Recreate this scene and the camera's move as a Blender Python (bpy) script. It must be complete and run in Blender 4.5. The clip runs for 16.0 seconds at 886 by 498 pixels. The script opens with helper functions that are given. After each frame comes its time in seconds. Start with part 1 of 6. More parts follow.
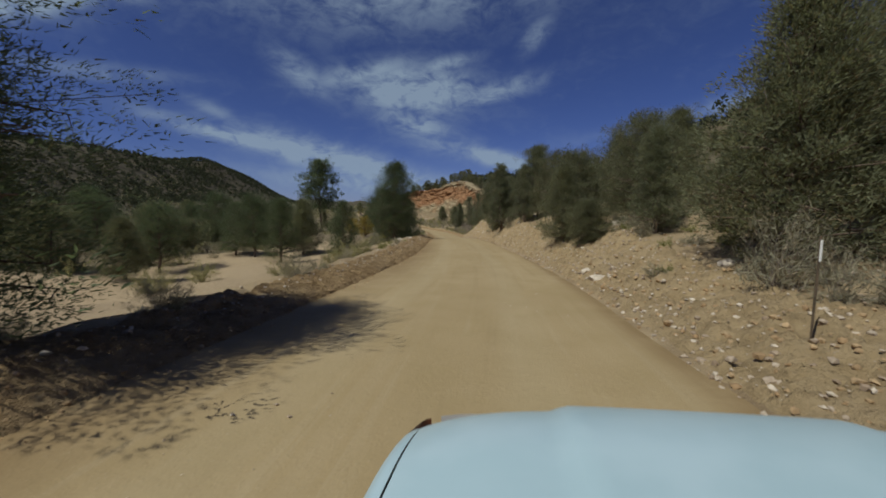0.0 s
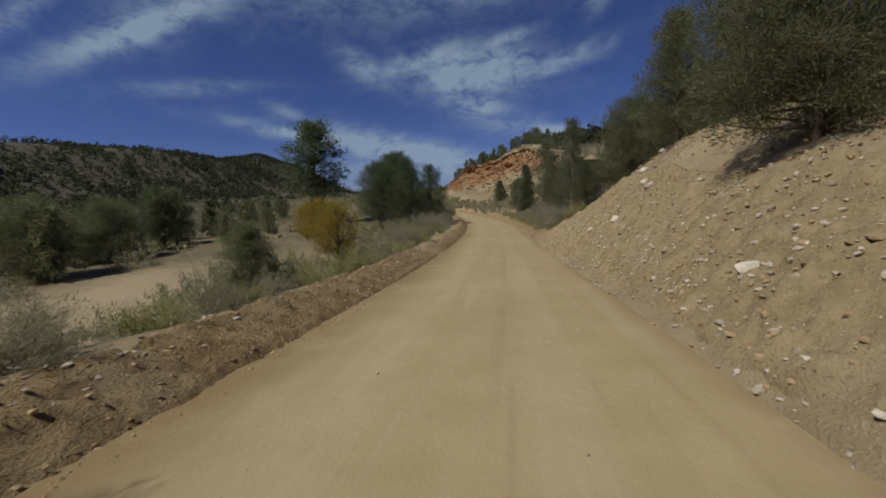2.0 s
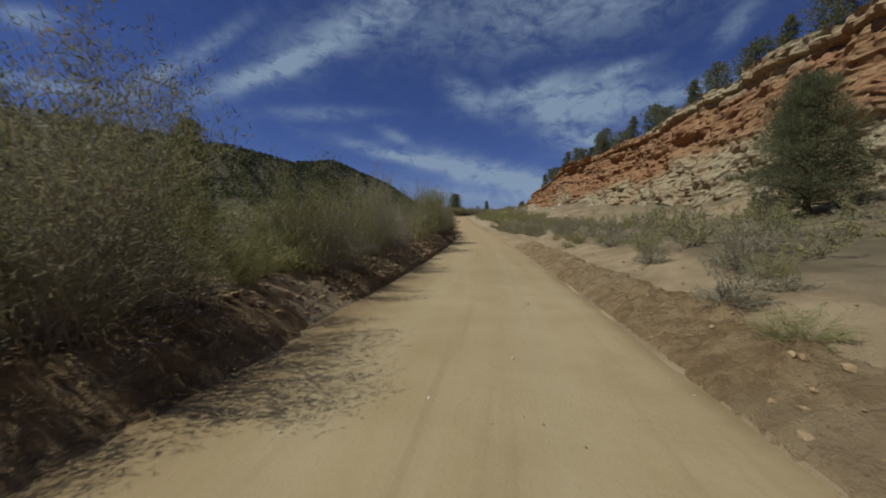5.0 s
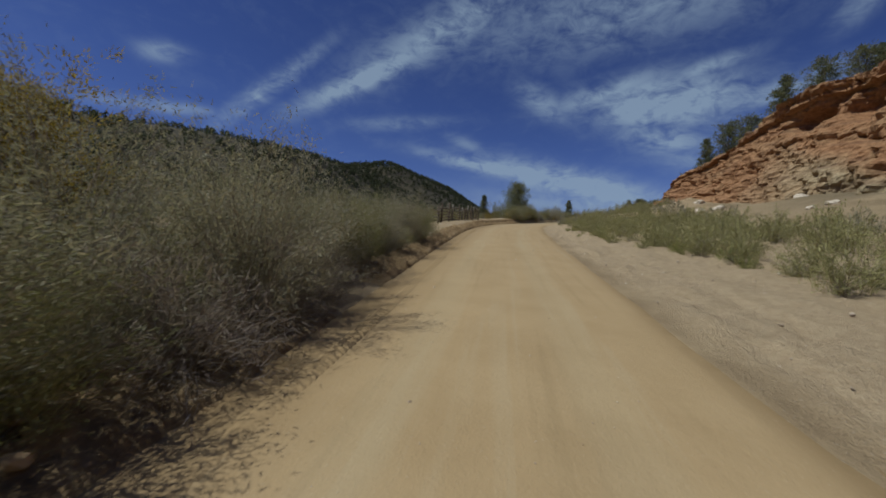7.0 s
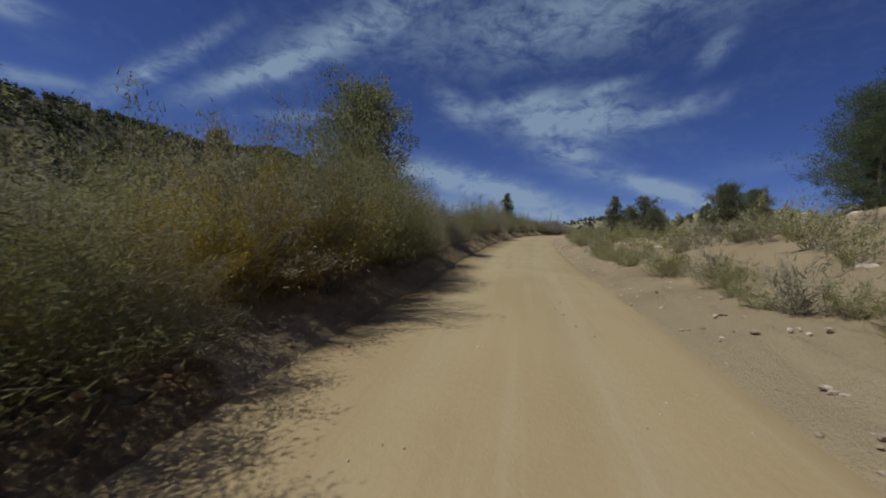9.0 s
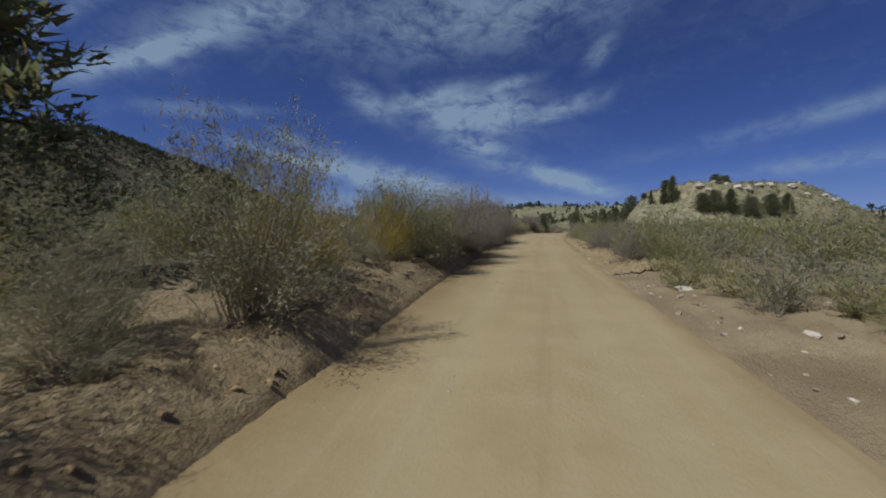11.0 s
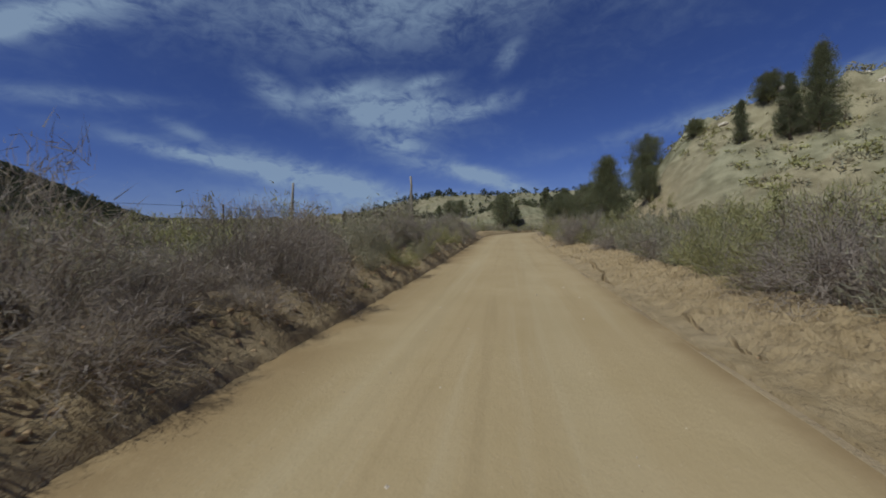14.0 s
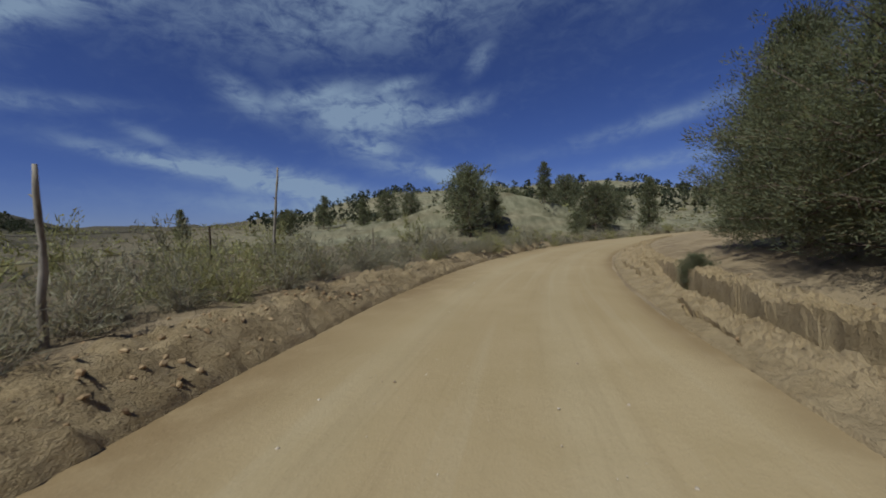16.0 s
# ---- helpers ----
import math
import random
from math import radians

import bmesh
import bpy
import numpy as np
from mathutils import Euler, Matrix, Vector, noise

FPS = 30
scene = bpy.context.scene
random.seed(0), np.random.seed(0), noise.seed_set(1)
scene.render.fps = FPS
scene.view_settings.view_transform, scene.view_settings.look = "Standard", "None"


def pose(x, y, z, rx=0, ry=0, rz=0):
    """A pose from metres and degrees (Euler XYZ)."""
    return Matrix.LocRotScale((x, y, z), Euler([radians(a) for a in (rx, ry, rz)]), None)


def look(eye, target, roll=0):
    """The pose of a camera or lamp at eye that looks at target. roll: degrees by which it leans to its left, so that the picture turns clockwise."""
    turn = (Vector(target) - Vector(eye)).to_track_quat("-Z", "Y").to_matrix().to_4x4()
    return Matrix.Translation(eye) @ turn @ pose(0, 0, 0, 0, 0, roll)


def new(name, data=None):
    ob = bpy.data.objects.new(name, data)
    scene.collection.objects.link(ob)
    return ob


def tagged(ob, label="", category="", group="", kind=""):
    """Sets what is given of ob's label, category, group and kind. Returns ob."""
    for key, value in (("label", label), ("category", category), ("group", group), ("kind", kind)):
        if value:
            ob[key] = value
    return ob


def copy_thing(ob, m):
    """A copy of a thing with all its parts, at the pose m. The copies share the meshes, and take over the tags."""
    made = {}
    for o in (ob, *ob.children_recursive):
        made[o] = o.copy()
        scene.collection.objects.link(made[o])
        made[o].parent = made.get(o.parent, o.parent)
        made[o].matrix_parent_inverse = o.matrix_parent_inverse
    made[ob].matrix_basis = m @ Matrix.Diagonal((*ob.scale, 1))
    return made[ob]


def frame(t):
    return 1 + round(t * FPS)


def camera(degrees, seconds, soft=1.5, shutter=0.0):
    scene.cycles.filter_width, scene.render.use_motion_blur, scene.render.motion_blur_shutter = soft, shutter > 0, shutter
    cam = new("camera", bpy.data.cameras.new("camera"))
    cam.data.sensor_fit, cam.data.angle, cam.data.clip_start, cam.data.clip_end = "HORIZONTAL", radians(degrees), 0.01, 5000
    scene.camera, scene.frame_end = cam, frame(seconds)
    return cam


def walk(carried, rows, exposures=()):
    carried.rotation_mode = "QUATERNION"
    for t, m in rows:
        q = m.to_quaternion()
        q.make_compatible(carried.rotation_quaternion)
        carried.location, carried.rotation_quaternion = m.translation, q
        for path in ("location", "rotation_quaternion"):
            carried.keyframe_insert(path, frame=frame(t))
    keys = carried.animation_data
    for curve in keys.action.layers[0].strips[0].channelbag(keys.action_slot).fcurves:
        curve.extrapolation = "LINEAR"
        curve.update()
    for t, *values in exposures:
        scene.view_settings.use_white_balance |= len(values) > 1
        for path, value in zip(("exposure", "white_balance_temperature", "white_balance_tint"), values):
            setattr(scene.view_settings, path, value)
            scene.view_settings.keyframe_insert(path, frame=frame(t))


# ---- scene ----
ROWS = [
    (0.0, pose(-0.00, -0.00, 0.00, 84.73, -0.70, -12.27)),
    (0.5, pose(3.68, 10.24, -0.30, 84.16, 0.79, -8.23)),
    (1.0, pose(6.51, 20.70, -0.65, 84.57, 1.19, -2.92)),
    (1.5, pose(8.76, 31.26, -0.80, 83.75, 1.83, -2.50)),
    (2.0, pose(11.19, 42.63, -1.27, 82.54, 2.95, -2.72)),
    (2.5, pose(13.84, 55.53, -2.20, 82.64, 1.62, -2.17)),
    (3.0, pose(16.20, 69.29, -2.88, 83.97, -0.01, -0.15)),
    (3.5, pose(18.19, 82.41, -3.16, 85.71, 0.50, 2.67)),
    (4.1, pose(19.86, 99.24, -3.48, 86.17, -0.01, 4.87)),
    (4.7, pose(20.24, 117.29, -3.72, 86.39, -1.37, 8.58)),
    (5.3, pose(19.51, 135.16, -3.75, 86.49, -2.78, 12.51)),
    (6.0, pose(17.45, 153.91, -3.39, 86.66, -3.46, 15.72)),
    (6.5, pose(15.59, 166.02, -2.94, 87.29, -2.89, 20.09)),
    (7.0, pose(13.06, 178.76, -2.39, 86.98, -2.91, 20.83)),
    (7.5, pose(10.31, 192.36, -1.47, 86.74, -3.07, 20.93)),
    (8.0, pose(7.88, 206.02, -0.59, 87.07, 0.09, 18.57)),
    (8.5, pose(6.69, 219.34, -0.09, 87.40, 0.13, 13.30)),
    (9.0, pose(6.69, 232.32, 0.41, 87.89, -3.94, 8.59)),
    (9.6, pose(7.11, 248.08, 1.03, 87.96, -4.24, 5.77)),
    (10.2, pose(8.58, 264.27, 1.70, 87.84, -2.97, 1.61)),
    (10.8, pose(11.37, 280.96, 2.37, 87.60, -1.28, -2.63)),
    (11.5, pose(16.68, 301.18, 3.13, 87.28, -0.30, -5.95)),
    (12.0, pose(21.37, 315.93, 3.65, 86.53, -0.57, -10.22)),
    (12.5, pose(26.85, 329.81, 3.99, 86.19, 0.17, -13.58)),
    (13.0, pose(32.37, 342.31, 4.16, 86.64, 0.49, -14.86)),
    (13.5, pose(37.60, 353.77, 4.19, 87.14, 1.41, -15.34)),
    (14.0, pose(42.59, 364.66, 4.06, 87.13, 1.10, -14.97)),
    (14.5, pose(47.54, 375.49, 4.16, 86.95, 0.42, -14.37)),
    (15.0, pose(52.32, 386.01, 4.39, 86.78, 0.40, -14.89)),
    (15.5, pose(57.04, 395.96, 4.53, 87.12, 1.34, -15.88)),
    (16.0, pose(61.86, 405.47, 4.74, 87.41, 2.30, -18.59)),
]
cam = camera(98.1, 16.0, soft=1.8, shutter=0.02)
walk(cam, ROWS, ((0.0, 0.0, 5800, 3), (3.5, 0.0, 5750, 3), (6.5, 0.0, 5550, 3), (9.0, 0.0, 5500, 3), (12.0, 0.0, 5400, 3), (16.0, 0.0, 5450, 3)))

# ---- light ----
SUN_EL, SUN_DIR = radians(53), Vector((0.88, 0.47))          # where the shadows fall
sun_data = bpy.data.lights.new("sun", "SUN")
sun_data.energy, sun_data.angle, sun_data.color = 3.9, radians(0.6), (1.0, 0.94, 0.82)
sun = new("sun", sun_data)
sun.matrix_world = look((0, 0, 60), (SUN_DIR.x * 60, SUN_DIR.y * 60, 60 - 60 * math.tan(SUN_EL)))

world = bpy.data.worlds.new("sky")
scene.world = world
world.use_nodes = True


class Nodes:
    """Short ways to wire a node tree."""

    def __init__(self, tree):
        self.t = tree
        tree.nodes.clear()

    def add(self, kind, **props):
        n = self.t.nodes.new(kind)
        for k, v in props.items():
            if k == "operation":
                n.operation = v
            elif k == "blend_type":
                n.blend_type = v
            elif k == "data_type":
                n.data_type = v
        return n

    def put(self, sock, v):
        if isinstance(v, bpy.types.NodeSocket):
            self.t.links.new(v, sock)
        else:
            sock.default_value = v

    def math(self, op, a, b=0.0, c=0.0):
        n = self.add("ShaderNodeMath", operation=op)
        self.put(n.inputs[0], a), self.put(n.inputs[1], b), self.put(n.inputs[2], c)
        return n.outputs[0]

    def noise(self, vec, scale, detail=4.0, rough=0.55, warp=0.0):
        n = self.add("ShaderNodeTexNoise")
        if vec is not None:
            self.put(n.inputs["Vector"], vec)
        n.inputs["Scale"].default_value, n.inputs["Detail"].default_value = scale, detail
        n.inputs["Roughness"].default_value, n.inputs["Distortion"].default_value = rough, warp
        return n.outputs["Fac"]

    def ramp(self, v, lo, hi, a=0.0, b=1.0):
        n = self.add("ShaderNodeMapRange")
        n.interpolation_type = "SMOOTHSTEP"
        self.put(n.inputs["Value"], v)
        for k, w in zip(("From Min", "From Max", "To Min", "To Max"), (lo, hi, a, b)):
            n.inputs[k].default_value = w
        return n.outputs[0]

    def mix(self, f, a, b, blend="MIX"):
        n = self.add("ShaderNodeMixRGB", blend_type=blend)
        self.put(n.inputs[0], f)
        for s, v in ((n.inputs[1], a), (n.inputs[2], b)):
            self.put(s, v if isinstance(v, bpy.types.NodeSocket) else (*v, 1.0))
        return n.outputs[0]

    def stretch(self, vec, scale, turn=0.0):
        n = self.add("ShaderNodeMapping")
        self.put(n.inputs["Vector"], vec)
        n.inputs["Scale"].default_value, n.inputs["Rotation"].default_value = scale, (0, 0, turn)
        return n.outputs[0]


def build_sky():
    k = Nodes(world.node_tree)
    sky = k.add("ShaderNodeTexSky")
    sky.sky_type, sky.sun_disc = "NISHITA", False
    sky.sun_elevation, sky.sun_rotation = SUN_EL, math.atan2(-SUN_DIR.x, -SUN_DIR.y)
    sky.altitude, sky.air_density, sky.dust_density, sky.ozone_density = 1900, 1.0, 0.3, 3.0
    co = k.add("ShaderNodeTexCoord").outputs["Generated"]
    sep = k.add("ShaderNodeSeparateXYZ")
    k.put(sep.inputs[0], co)
    az = k.math("MULTIPLY", k.math("ARCTAN2", sep.outputs[0], sep.outputs[1]), 57.2958)
    el = k.math("MULTIPLY", k.math("ARCSINE", sep.outputs[2]), 57.2958)
    flat = k.add("ShaderNodeCombineXYZ")
    k.put(flat.inputs[0], az), k.put(flat.inputs[1], el)
    flat = flat.outputs[0]
    wisp = k.noise(k.stretch(flat, (0.10, 0.20, 1), 0.35), 1.0, 9, 0.62, 1.0)
    fine = k.noise(k.stretch(flat, (0.34, 0.6, 1), 0.4), 1.0, 8, 0.62, 0.9)
    rag = k.math("MULTIPLY_ADD", wisp, 0.58, k.math("MULTIPLY", fine, 0.42))
    # cirrus: azimuth, elevation, half length, half width, slope, strength
    total = None
    for a0, e0, ln, wd, slope, amt in ((-33, 20, 9, 1.3, 29, 1.15), (-22, 26.5, 13, 2.6, 27, 0.75), (-45.5, 17, 8, 1.0, 42, 0.75), (-7.5, 18, 4, 1.6, -30, 0.6),
                                       (1, 18.8, 7, 1.3, 14, 0.8), (8, 17, 8, 2.8, -2, 1.25), (12, 20.3, 4, 0.9, 12, 0.7), (18, 16.6, 7, 1.3, 12, 0.75), (8, 12.8, 5, 1.8, -14, 0.85), (13, 9.8, 6, 1.6, -10, 0.5),
                                       (-14, 9.2, 9, 0.9, -9, 1.2), (-3, 7.2, 11, 1.7, -12, 1.5), (21, 7.6, 6, 1.1, -16, 1.3), (6, 4.2, 16, 1.5, -2, 0.8),
                                       (25, 23.5, 2.4, 1.2, 40, 0.45), (-57, 18.4, 2.2, 0.9, 10, 0.7), (-58, 12.5, 6, 0.7, 4, 0.6), (-28, 14.6, 7, 0.8, 6, 0.4), (-18, 12.3, 3, 0.8, -20, 0.4), (8, 29, 26, 4.5, 6, 0.55),
                                       (52, 13.5, 16, 1.0, 9, 0.45), (49, 8, 8, 0.9, 4, 0.5), (60, 34, 25, 6, 10, 0.3),
                                       (180, 28, 50, 14, 10, 0.6), (120, 18, 30, 5, 5, 0.5), (-120, 20, 30, 6, -5, 0.5)):
        c, s = math.cos(radians(slope)), math.sin(radians(slope))
        dx, dy = k.math("SUBTRACT", az, float(a0)), k.math("SUBTRACT", el, float(e0))
        p = k.math("MULTIPLY_ADD", dx, c / ln, k.math("MULTIPLY", dy, s / ln))
        q = k.math("MULTIPLY_ADD", dx, -s / wd, k.math("MULTIPLY", dy, c / wd))
        r = k.math("ADD", k.math("MULTIPLY", p, p), k.math("MULTIPLY", q, q))
        m = k.math("MULTIPLY", k.math("EXPONENT", k.math("MULTIPLY", r, -0.9)), float(amt))
        total = m if total is None else k.math("MAXIMUM", total, m)
    cover = k.math("MULTIPLY", total, k.ramp(rag, 0.34, 0.60, 0.15, 1.2))
    veil = k.math("MULTIPLY", k.ramp(rag, 0.48, 0.8), 0.10)
    haze = k.ramp(el, -1.0, 9.0, 0.22, 0.0)
    cover = k.math("MINIMUM", k.math("ADD", k.math("ADD", cover, veil), haze), 0.85)
    blue = k.mix(1.0, sky.outputs[0], (0.44, 0.405, 0.63), "MULTIPLY")
    col = k.mix(k.math("MULTIPLY", cover, 0.9), blue, (3.8, 4.4, 5.1))
    bg = k.add("ShaderNodeBackground")
    k.put(bg.inputs[0], col)
    bg.inputs[1].default_value = 0.075
    out = k.add("ShaderNodeOutputWorld")
    k.put(out.inputs[0], bg.outputs[0])


build_sky()

# ---- materials ----


def material(name, make, rough=0.9, bump=0.0, spec=0.2, through_light=0.0):
    m = bpy.data.materials.new(name)
    m.use_nodes = True
    k = Nodes(m.node_tree)
    bsdf = k.add("ShaderNodeBsdfPrincipled")
    bsdf.inputs["Roughness"].default_value, bsdf.inputs["Specular IOR Level"].default_value = rough, spec
    col, height = make(k)
    k.put(bsdf.inputs["Base Color"], col if isinstance(col, bpy.types.NodeSocket) else (*col, 1.0))
    if bump and height is not None:
        b = k.add("ShaderNodeBump")
        b.inputs["Strength"].default_value, b.inputs["Distance"].default_value = 1.0 if bump > 0.03 else 0.7, bump
        k.put(b.inputs["Height"], height)
        k.put(bsdf.inputs["Normal"], b.outputs[0])
    out = k.add("ShaderNodeOutputMaterial")
    if through_light:
        thin, both = k.add("ShaderNodeBsdfTranslucent"), k.add("ShaderNodeMixShader")
        k.put(thin.inputs["Color"], k.mix(1.0, col, (1.5, 1.5, 1.2), "MULTIPLY"))
        both.inputs[0].default_value = through_light
        k.put(both.inputs[1], bsdf.outputs[0]), k.put(both.inputs[2], thin.outputs[0])
        k.put(out.inputs[0], both.outputs[0])
    else:
        k.put(out.inputs[0], bsdf.outputs[0])
    return m


def place(k):
    return k.add("ShaderNodeNewGeometry").outputs["Position"]


def attr(k, name):
    n = k.add("ShaderNodeAttribute")
    n.attribute_name = name
    return n.outputs["Fac"]


def island(k):
    return k.add("ShaderNodeNewGeometry").outputs["Random Per Island"]


def whole(k):
    return k.add("ShaderNodeObjectInfo").outputs["Random"]


def mk_ground(k):
    p = place(k)
    big, mid, fine, grit = k.noise(p, 0.09, 4), k.noise(p, 0.7, 5), k.noise(p, 6.0, 6, 0.7), k.noise(p, 34.0, 3, 0.7)
    soil = k.mix(k.ramp(mid, 0.35, 0.68), (0.235, 0.165, 0.09), (0.36, 0.265, 0.15))
    soil = k.mix(k.ramp(big, 0.4, 0.62), soil, (0.30, 0.22, 0.125))
    sand = k.mix(k.ramp(fine, 0.3, 0.7), (0.315, 0.228, 0.132), (0.40, 0.30, 0.18))
    pale = k.mix(k.ramp(mid, 0.3, 0.7), (0.14, 0.128, 0.072), (0.29, 0.262, 0.16))
    # scrub floor: plant litter, with the brush's shade put into its dark colour
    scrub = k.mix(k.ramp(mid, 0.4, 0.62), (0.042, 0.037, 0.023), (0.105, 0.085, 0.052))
    col = k.mix(attr(k, "sand"), soil, sand)
    col = k.mix(attr(k, "pale"), col, pale)
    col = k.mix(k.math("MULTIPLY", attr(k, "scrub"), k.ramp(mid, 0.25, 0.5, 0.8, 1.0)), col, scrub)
    bare = k.math("SUBTRACT", 1.0, attr(k, "scrub"))
    col = k.mix(k.math("MULTIPLY", k.ramp(grit, 0.62, 0.72, 0.0, 0.55), bare), col, (0.50, 0.43, 0.34))
    col = k.mix(k.ramp(grit, 0.40, 0.30, 0.0, 0.5), col, (0.16, 0.11, 0.065))
    return col, k.math("ADD", k.math("MULTIPLY", fine, 0.6), k.math("MULTIPLY", grit, 0.5))


def mk_road(k):
    p = place(k)
    big, mid, fine, grit = k.noise(p, 0.22, 3), k.noise(p, 1.3, 5), k.noise(p, 9.0, 5, 0.65), k.noise(p, 45.0, 3, 0.7)
    col = k.mix(k.ramp(big, 0.35, 0.65), (0.325, 0.238, 0.122), (0.365, 0.272, 0.145))
    col = k.mix(k.ramp(mid, 0.35, 0.7, 0.0, 0.5), col, (0.285, 0.208, 0.098))
    col = k.mix(attr(k, "warm"), col, k.mix(k.ramp(mid, 0.3, 0.7), (0.335, 0.228, 0.112), (0.385, 0.268, 0.138)))
    along = k.add("ShaderNodeCombineXYZ")
    k.put(along.inputs[0], k.math("MULTIPLY", attr(k, "across"), 2.2)), k.put(along.inputs[1], k.math("MULTIPLY", attr(k, "along"), 0.085))
    streak = k.noise(along.outputs[0], 1.6, 6, 0.62, 0.5)
    col = k.mix(k.ramp(streak, 0.52, 0.68, 0.0, 0.28), col, (0.40, 0.315, 0.19))
    col = k.mix(k.ramp(streak, 0.47, 0.32, 0.0, 0.28), col, (0.235, 0.165, 0.08))
    # wheel lines packed paler, loose edges browner
    lane = attr(k, "lane")
    col = k.mix(k.math("MULTIPLY", k.ramp(lane, 0.2, 0.9), 0.2), col, (0.40, 0.32, 0.19))
    col = k.mix(k.math("MULTIPLY", attr(k, "edge"), k.ramp(k.math("ADD", mid, k.math("MULTIPLY", fine, 0.3)), 0.3, 0.7, 0.35, 1.0)), col, (0.205, 0.135, 0.062))
    col = k.mix(k.ramp(grit, 0.63, 0.72, 0.0, 0.4), col, (0.47, 0.38, 0.25))
    col = k.mix(k.ramp(grit, 0.39, 0.30, 0.0, 0.35), col, (0.24, 0.15, 0.075))
    return col, k.math("ADD", k.math("MULTIPLY", fine, 0.5), k.math("MULTIPLY", grit, 0.3))


def mk_earth(k, lo=(0.205, 0.128, 0.058), hi=(0.335, 0.228, 0.112)):
    p = place(k)
    big, mid, fine, grit = k.noise(p, 0.5, 3), k.noise(p, 3.0, 5, 0.65), k.noise(p, 13.0, 5, 0.7), k.noise(p, 48.0, 3, 0.7)
    col = k.mix(k.ramp(mid, 0.36, 0.64), lo, hi)
    col = k.mix(k.ramp(big, 0.45, 0.7, 0.0, 0.4), col, (0.34, 0.255, 0.15))
    col = k.mix(k.ramp(fine, 0.58, 0.7, 0.0, 0.5), col, (0.40, 0.295, 0.17))
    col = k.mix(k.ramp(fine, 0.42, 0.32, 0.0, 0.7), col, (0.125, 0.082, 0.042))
    col = k.mix(k.ramp(grit, 0.62, 0.7, 0.0, 0.5), col, (0.43, 0.32, 0.195))
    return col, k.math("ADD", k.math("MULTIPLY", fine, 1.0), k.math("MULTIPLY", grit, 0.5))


def mk_cliff(k):
    p = place(k)
    lay = k.noise(k.stretch(p, (0.12, 0.12, 1.1)), 1.0, 6, 0.6, 0.6)
    patch, fine = k.noise(p, 0.16, 4, 0.55, 0.8), k.noise(p, 2.6, 7, 0.65)
    red = k.mix(k.ramp(fine, 0.3, 0.7), (0.19, 0.092, 0.042), (0.33, 0.178, 0.085))
    buff = k.mix(k.ramp(fine, 0.3, 0.7), (0.22, 0.168, 0.095), (0.38, 0.305, 0.185))
    col = k.mix(attr(k, "buff"), red, buff)
    col = k.mix(k.ramp(patch, 0.46, 0.66, 0.0, 0.6), col, k.mix(k.ramp(fine, 0.3, 0.7), (0.21, 0.125, 0.06), (0.36, 0.23, 0.12)))
    col = k.mix(k.ramp(lay, 0.46, 0.36, 0.0, 0.5), col, (0.13, 0.07, 0.04))
    return col, k.math("ADD", k.math("MULTIPLY", fine, 0.7), lay)


def mk_stone(lo, hi):
    def make(k):
        n = k.noise(place(k), 9.0, 5, 0.65)
        c = k.mix(island(k), lo, hi)
        return k.mix(k.ramp(n, 0.4, 0.65, 0.0, 0.5), c, tuple(v * 0.6 for v in lo)), n
    return make


def mk_leaf(lo, hi, dead, amt=0.12):
    def make(k):
        c = k.mix(island(k), lo, hi)
        c = k.mix(k.ramp(k.noise(place(k), 1.1, 3), 0.42, 0.65, 0.0, 0.5), c, tuple(v * 0.65 for v in lo))
        c = k.mix(k.ramp(island(k), 1.0 - amt, 1.0 - amt + 0.01), c, dead)
        return k.mix(k.math("MULTIPLY", whole(k), 0.25), c, tuple(v * 1.25 for v in hi)), None
    return make


def mk_bark(lo, hi):
    def make(k):
        n = k.noise(k.stretch(k.add("ShaderNodeTexCoord").outputs["Object"], (9, 9, 1.6)), 2.0, 6, 0.65)
        return k.mix(k.ramp(n, 0.3, 0.7), lo, hi), n
    return make


GROUND = material("ground_soil", mk_ground, 0.95, 0.07)
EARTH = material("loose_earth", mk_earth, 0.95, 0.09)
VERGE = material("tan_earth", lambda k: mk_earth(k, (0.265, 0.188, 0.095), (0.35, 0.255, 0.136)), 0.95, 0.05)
ROAD = material("graded_dirt", mk_road, 0.95, 0.02)
CLIFF = material("cliff_rock", mk_cliff, 0.9, 0.3)
STONE = material("limestone", mk_stone((0.28, 0.20, 0.13), (0.58, 0.49, 0.38)), 0.9, 0.02)
CLOD = material("dirt_clod", mk_stone((0.29, 0.185, 0.092), (0.44, 0.31, 0.17)), 0.95, 0.02)
JUNIPER = material("juniper_leaf", mk_leaf((0.090, 0.096, 0.054), (0.205, 0.206, 0.115), (0.14, 0.10, 0.05)), 0.7, through_light=0.45)
PINE = material("pine_needle", mk_leaf((0.056, 0.076, 0.040), (0.130, 0.152, 0.076), (0.12, 0.09, 0.04), 0.06), 0.65, through_light=0.45)
GREYGREEN = material("grey_green_leaf", mk_leaf((0.092, 0.104, 0.06), (0.20, 0.206, 0.12), (0.17, 0.13, 0.09), 0.15), 0.75, through_light=0.45)
COTTONLEAF = material("cottonwood_leaf", mk_leaf((0.10, 0.11, 0.062), (0.21, 0.21, 0.12), (0.24, 0.19, 0.09)), 0.7, through_light=0.45)
FARLEAF = material("far_foliage", mk_leaf((0.030, 0.034, 0.020), (0.065, 0.070, 0.040), (0.07, 0.06, 0.035)), 0.8, through_light=0.45)
SAGE = material("sage_leaf", mk_leaf((0.19, 0.175, 0.115), (0.375, 0.335, 0.225), (0.32, 0.26, 0.17), 0.2), 0.85, through_light=0.28)
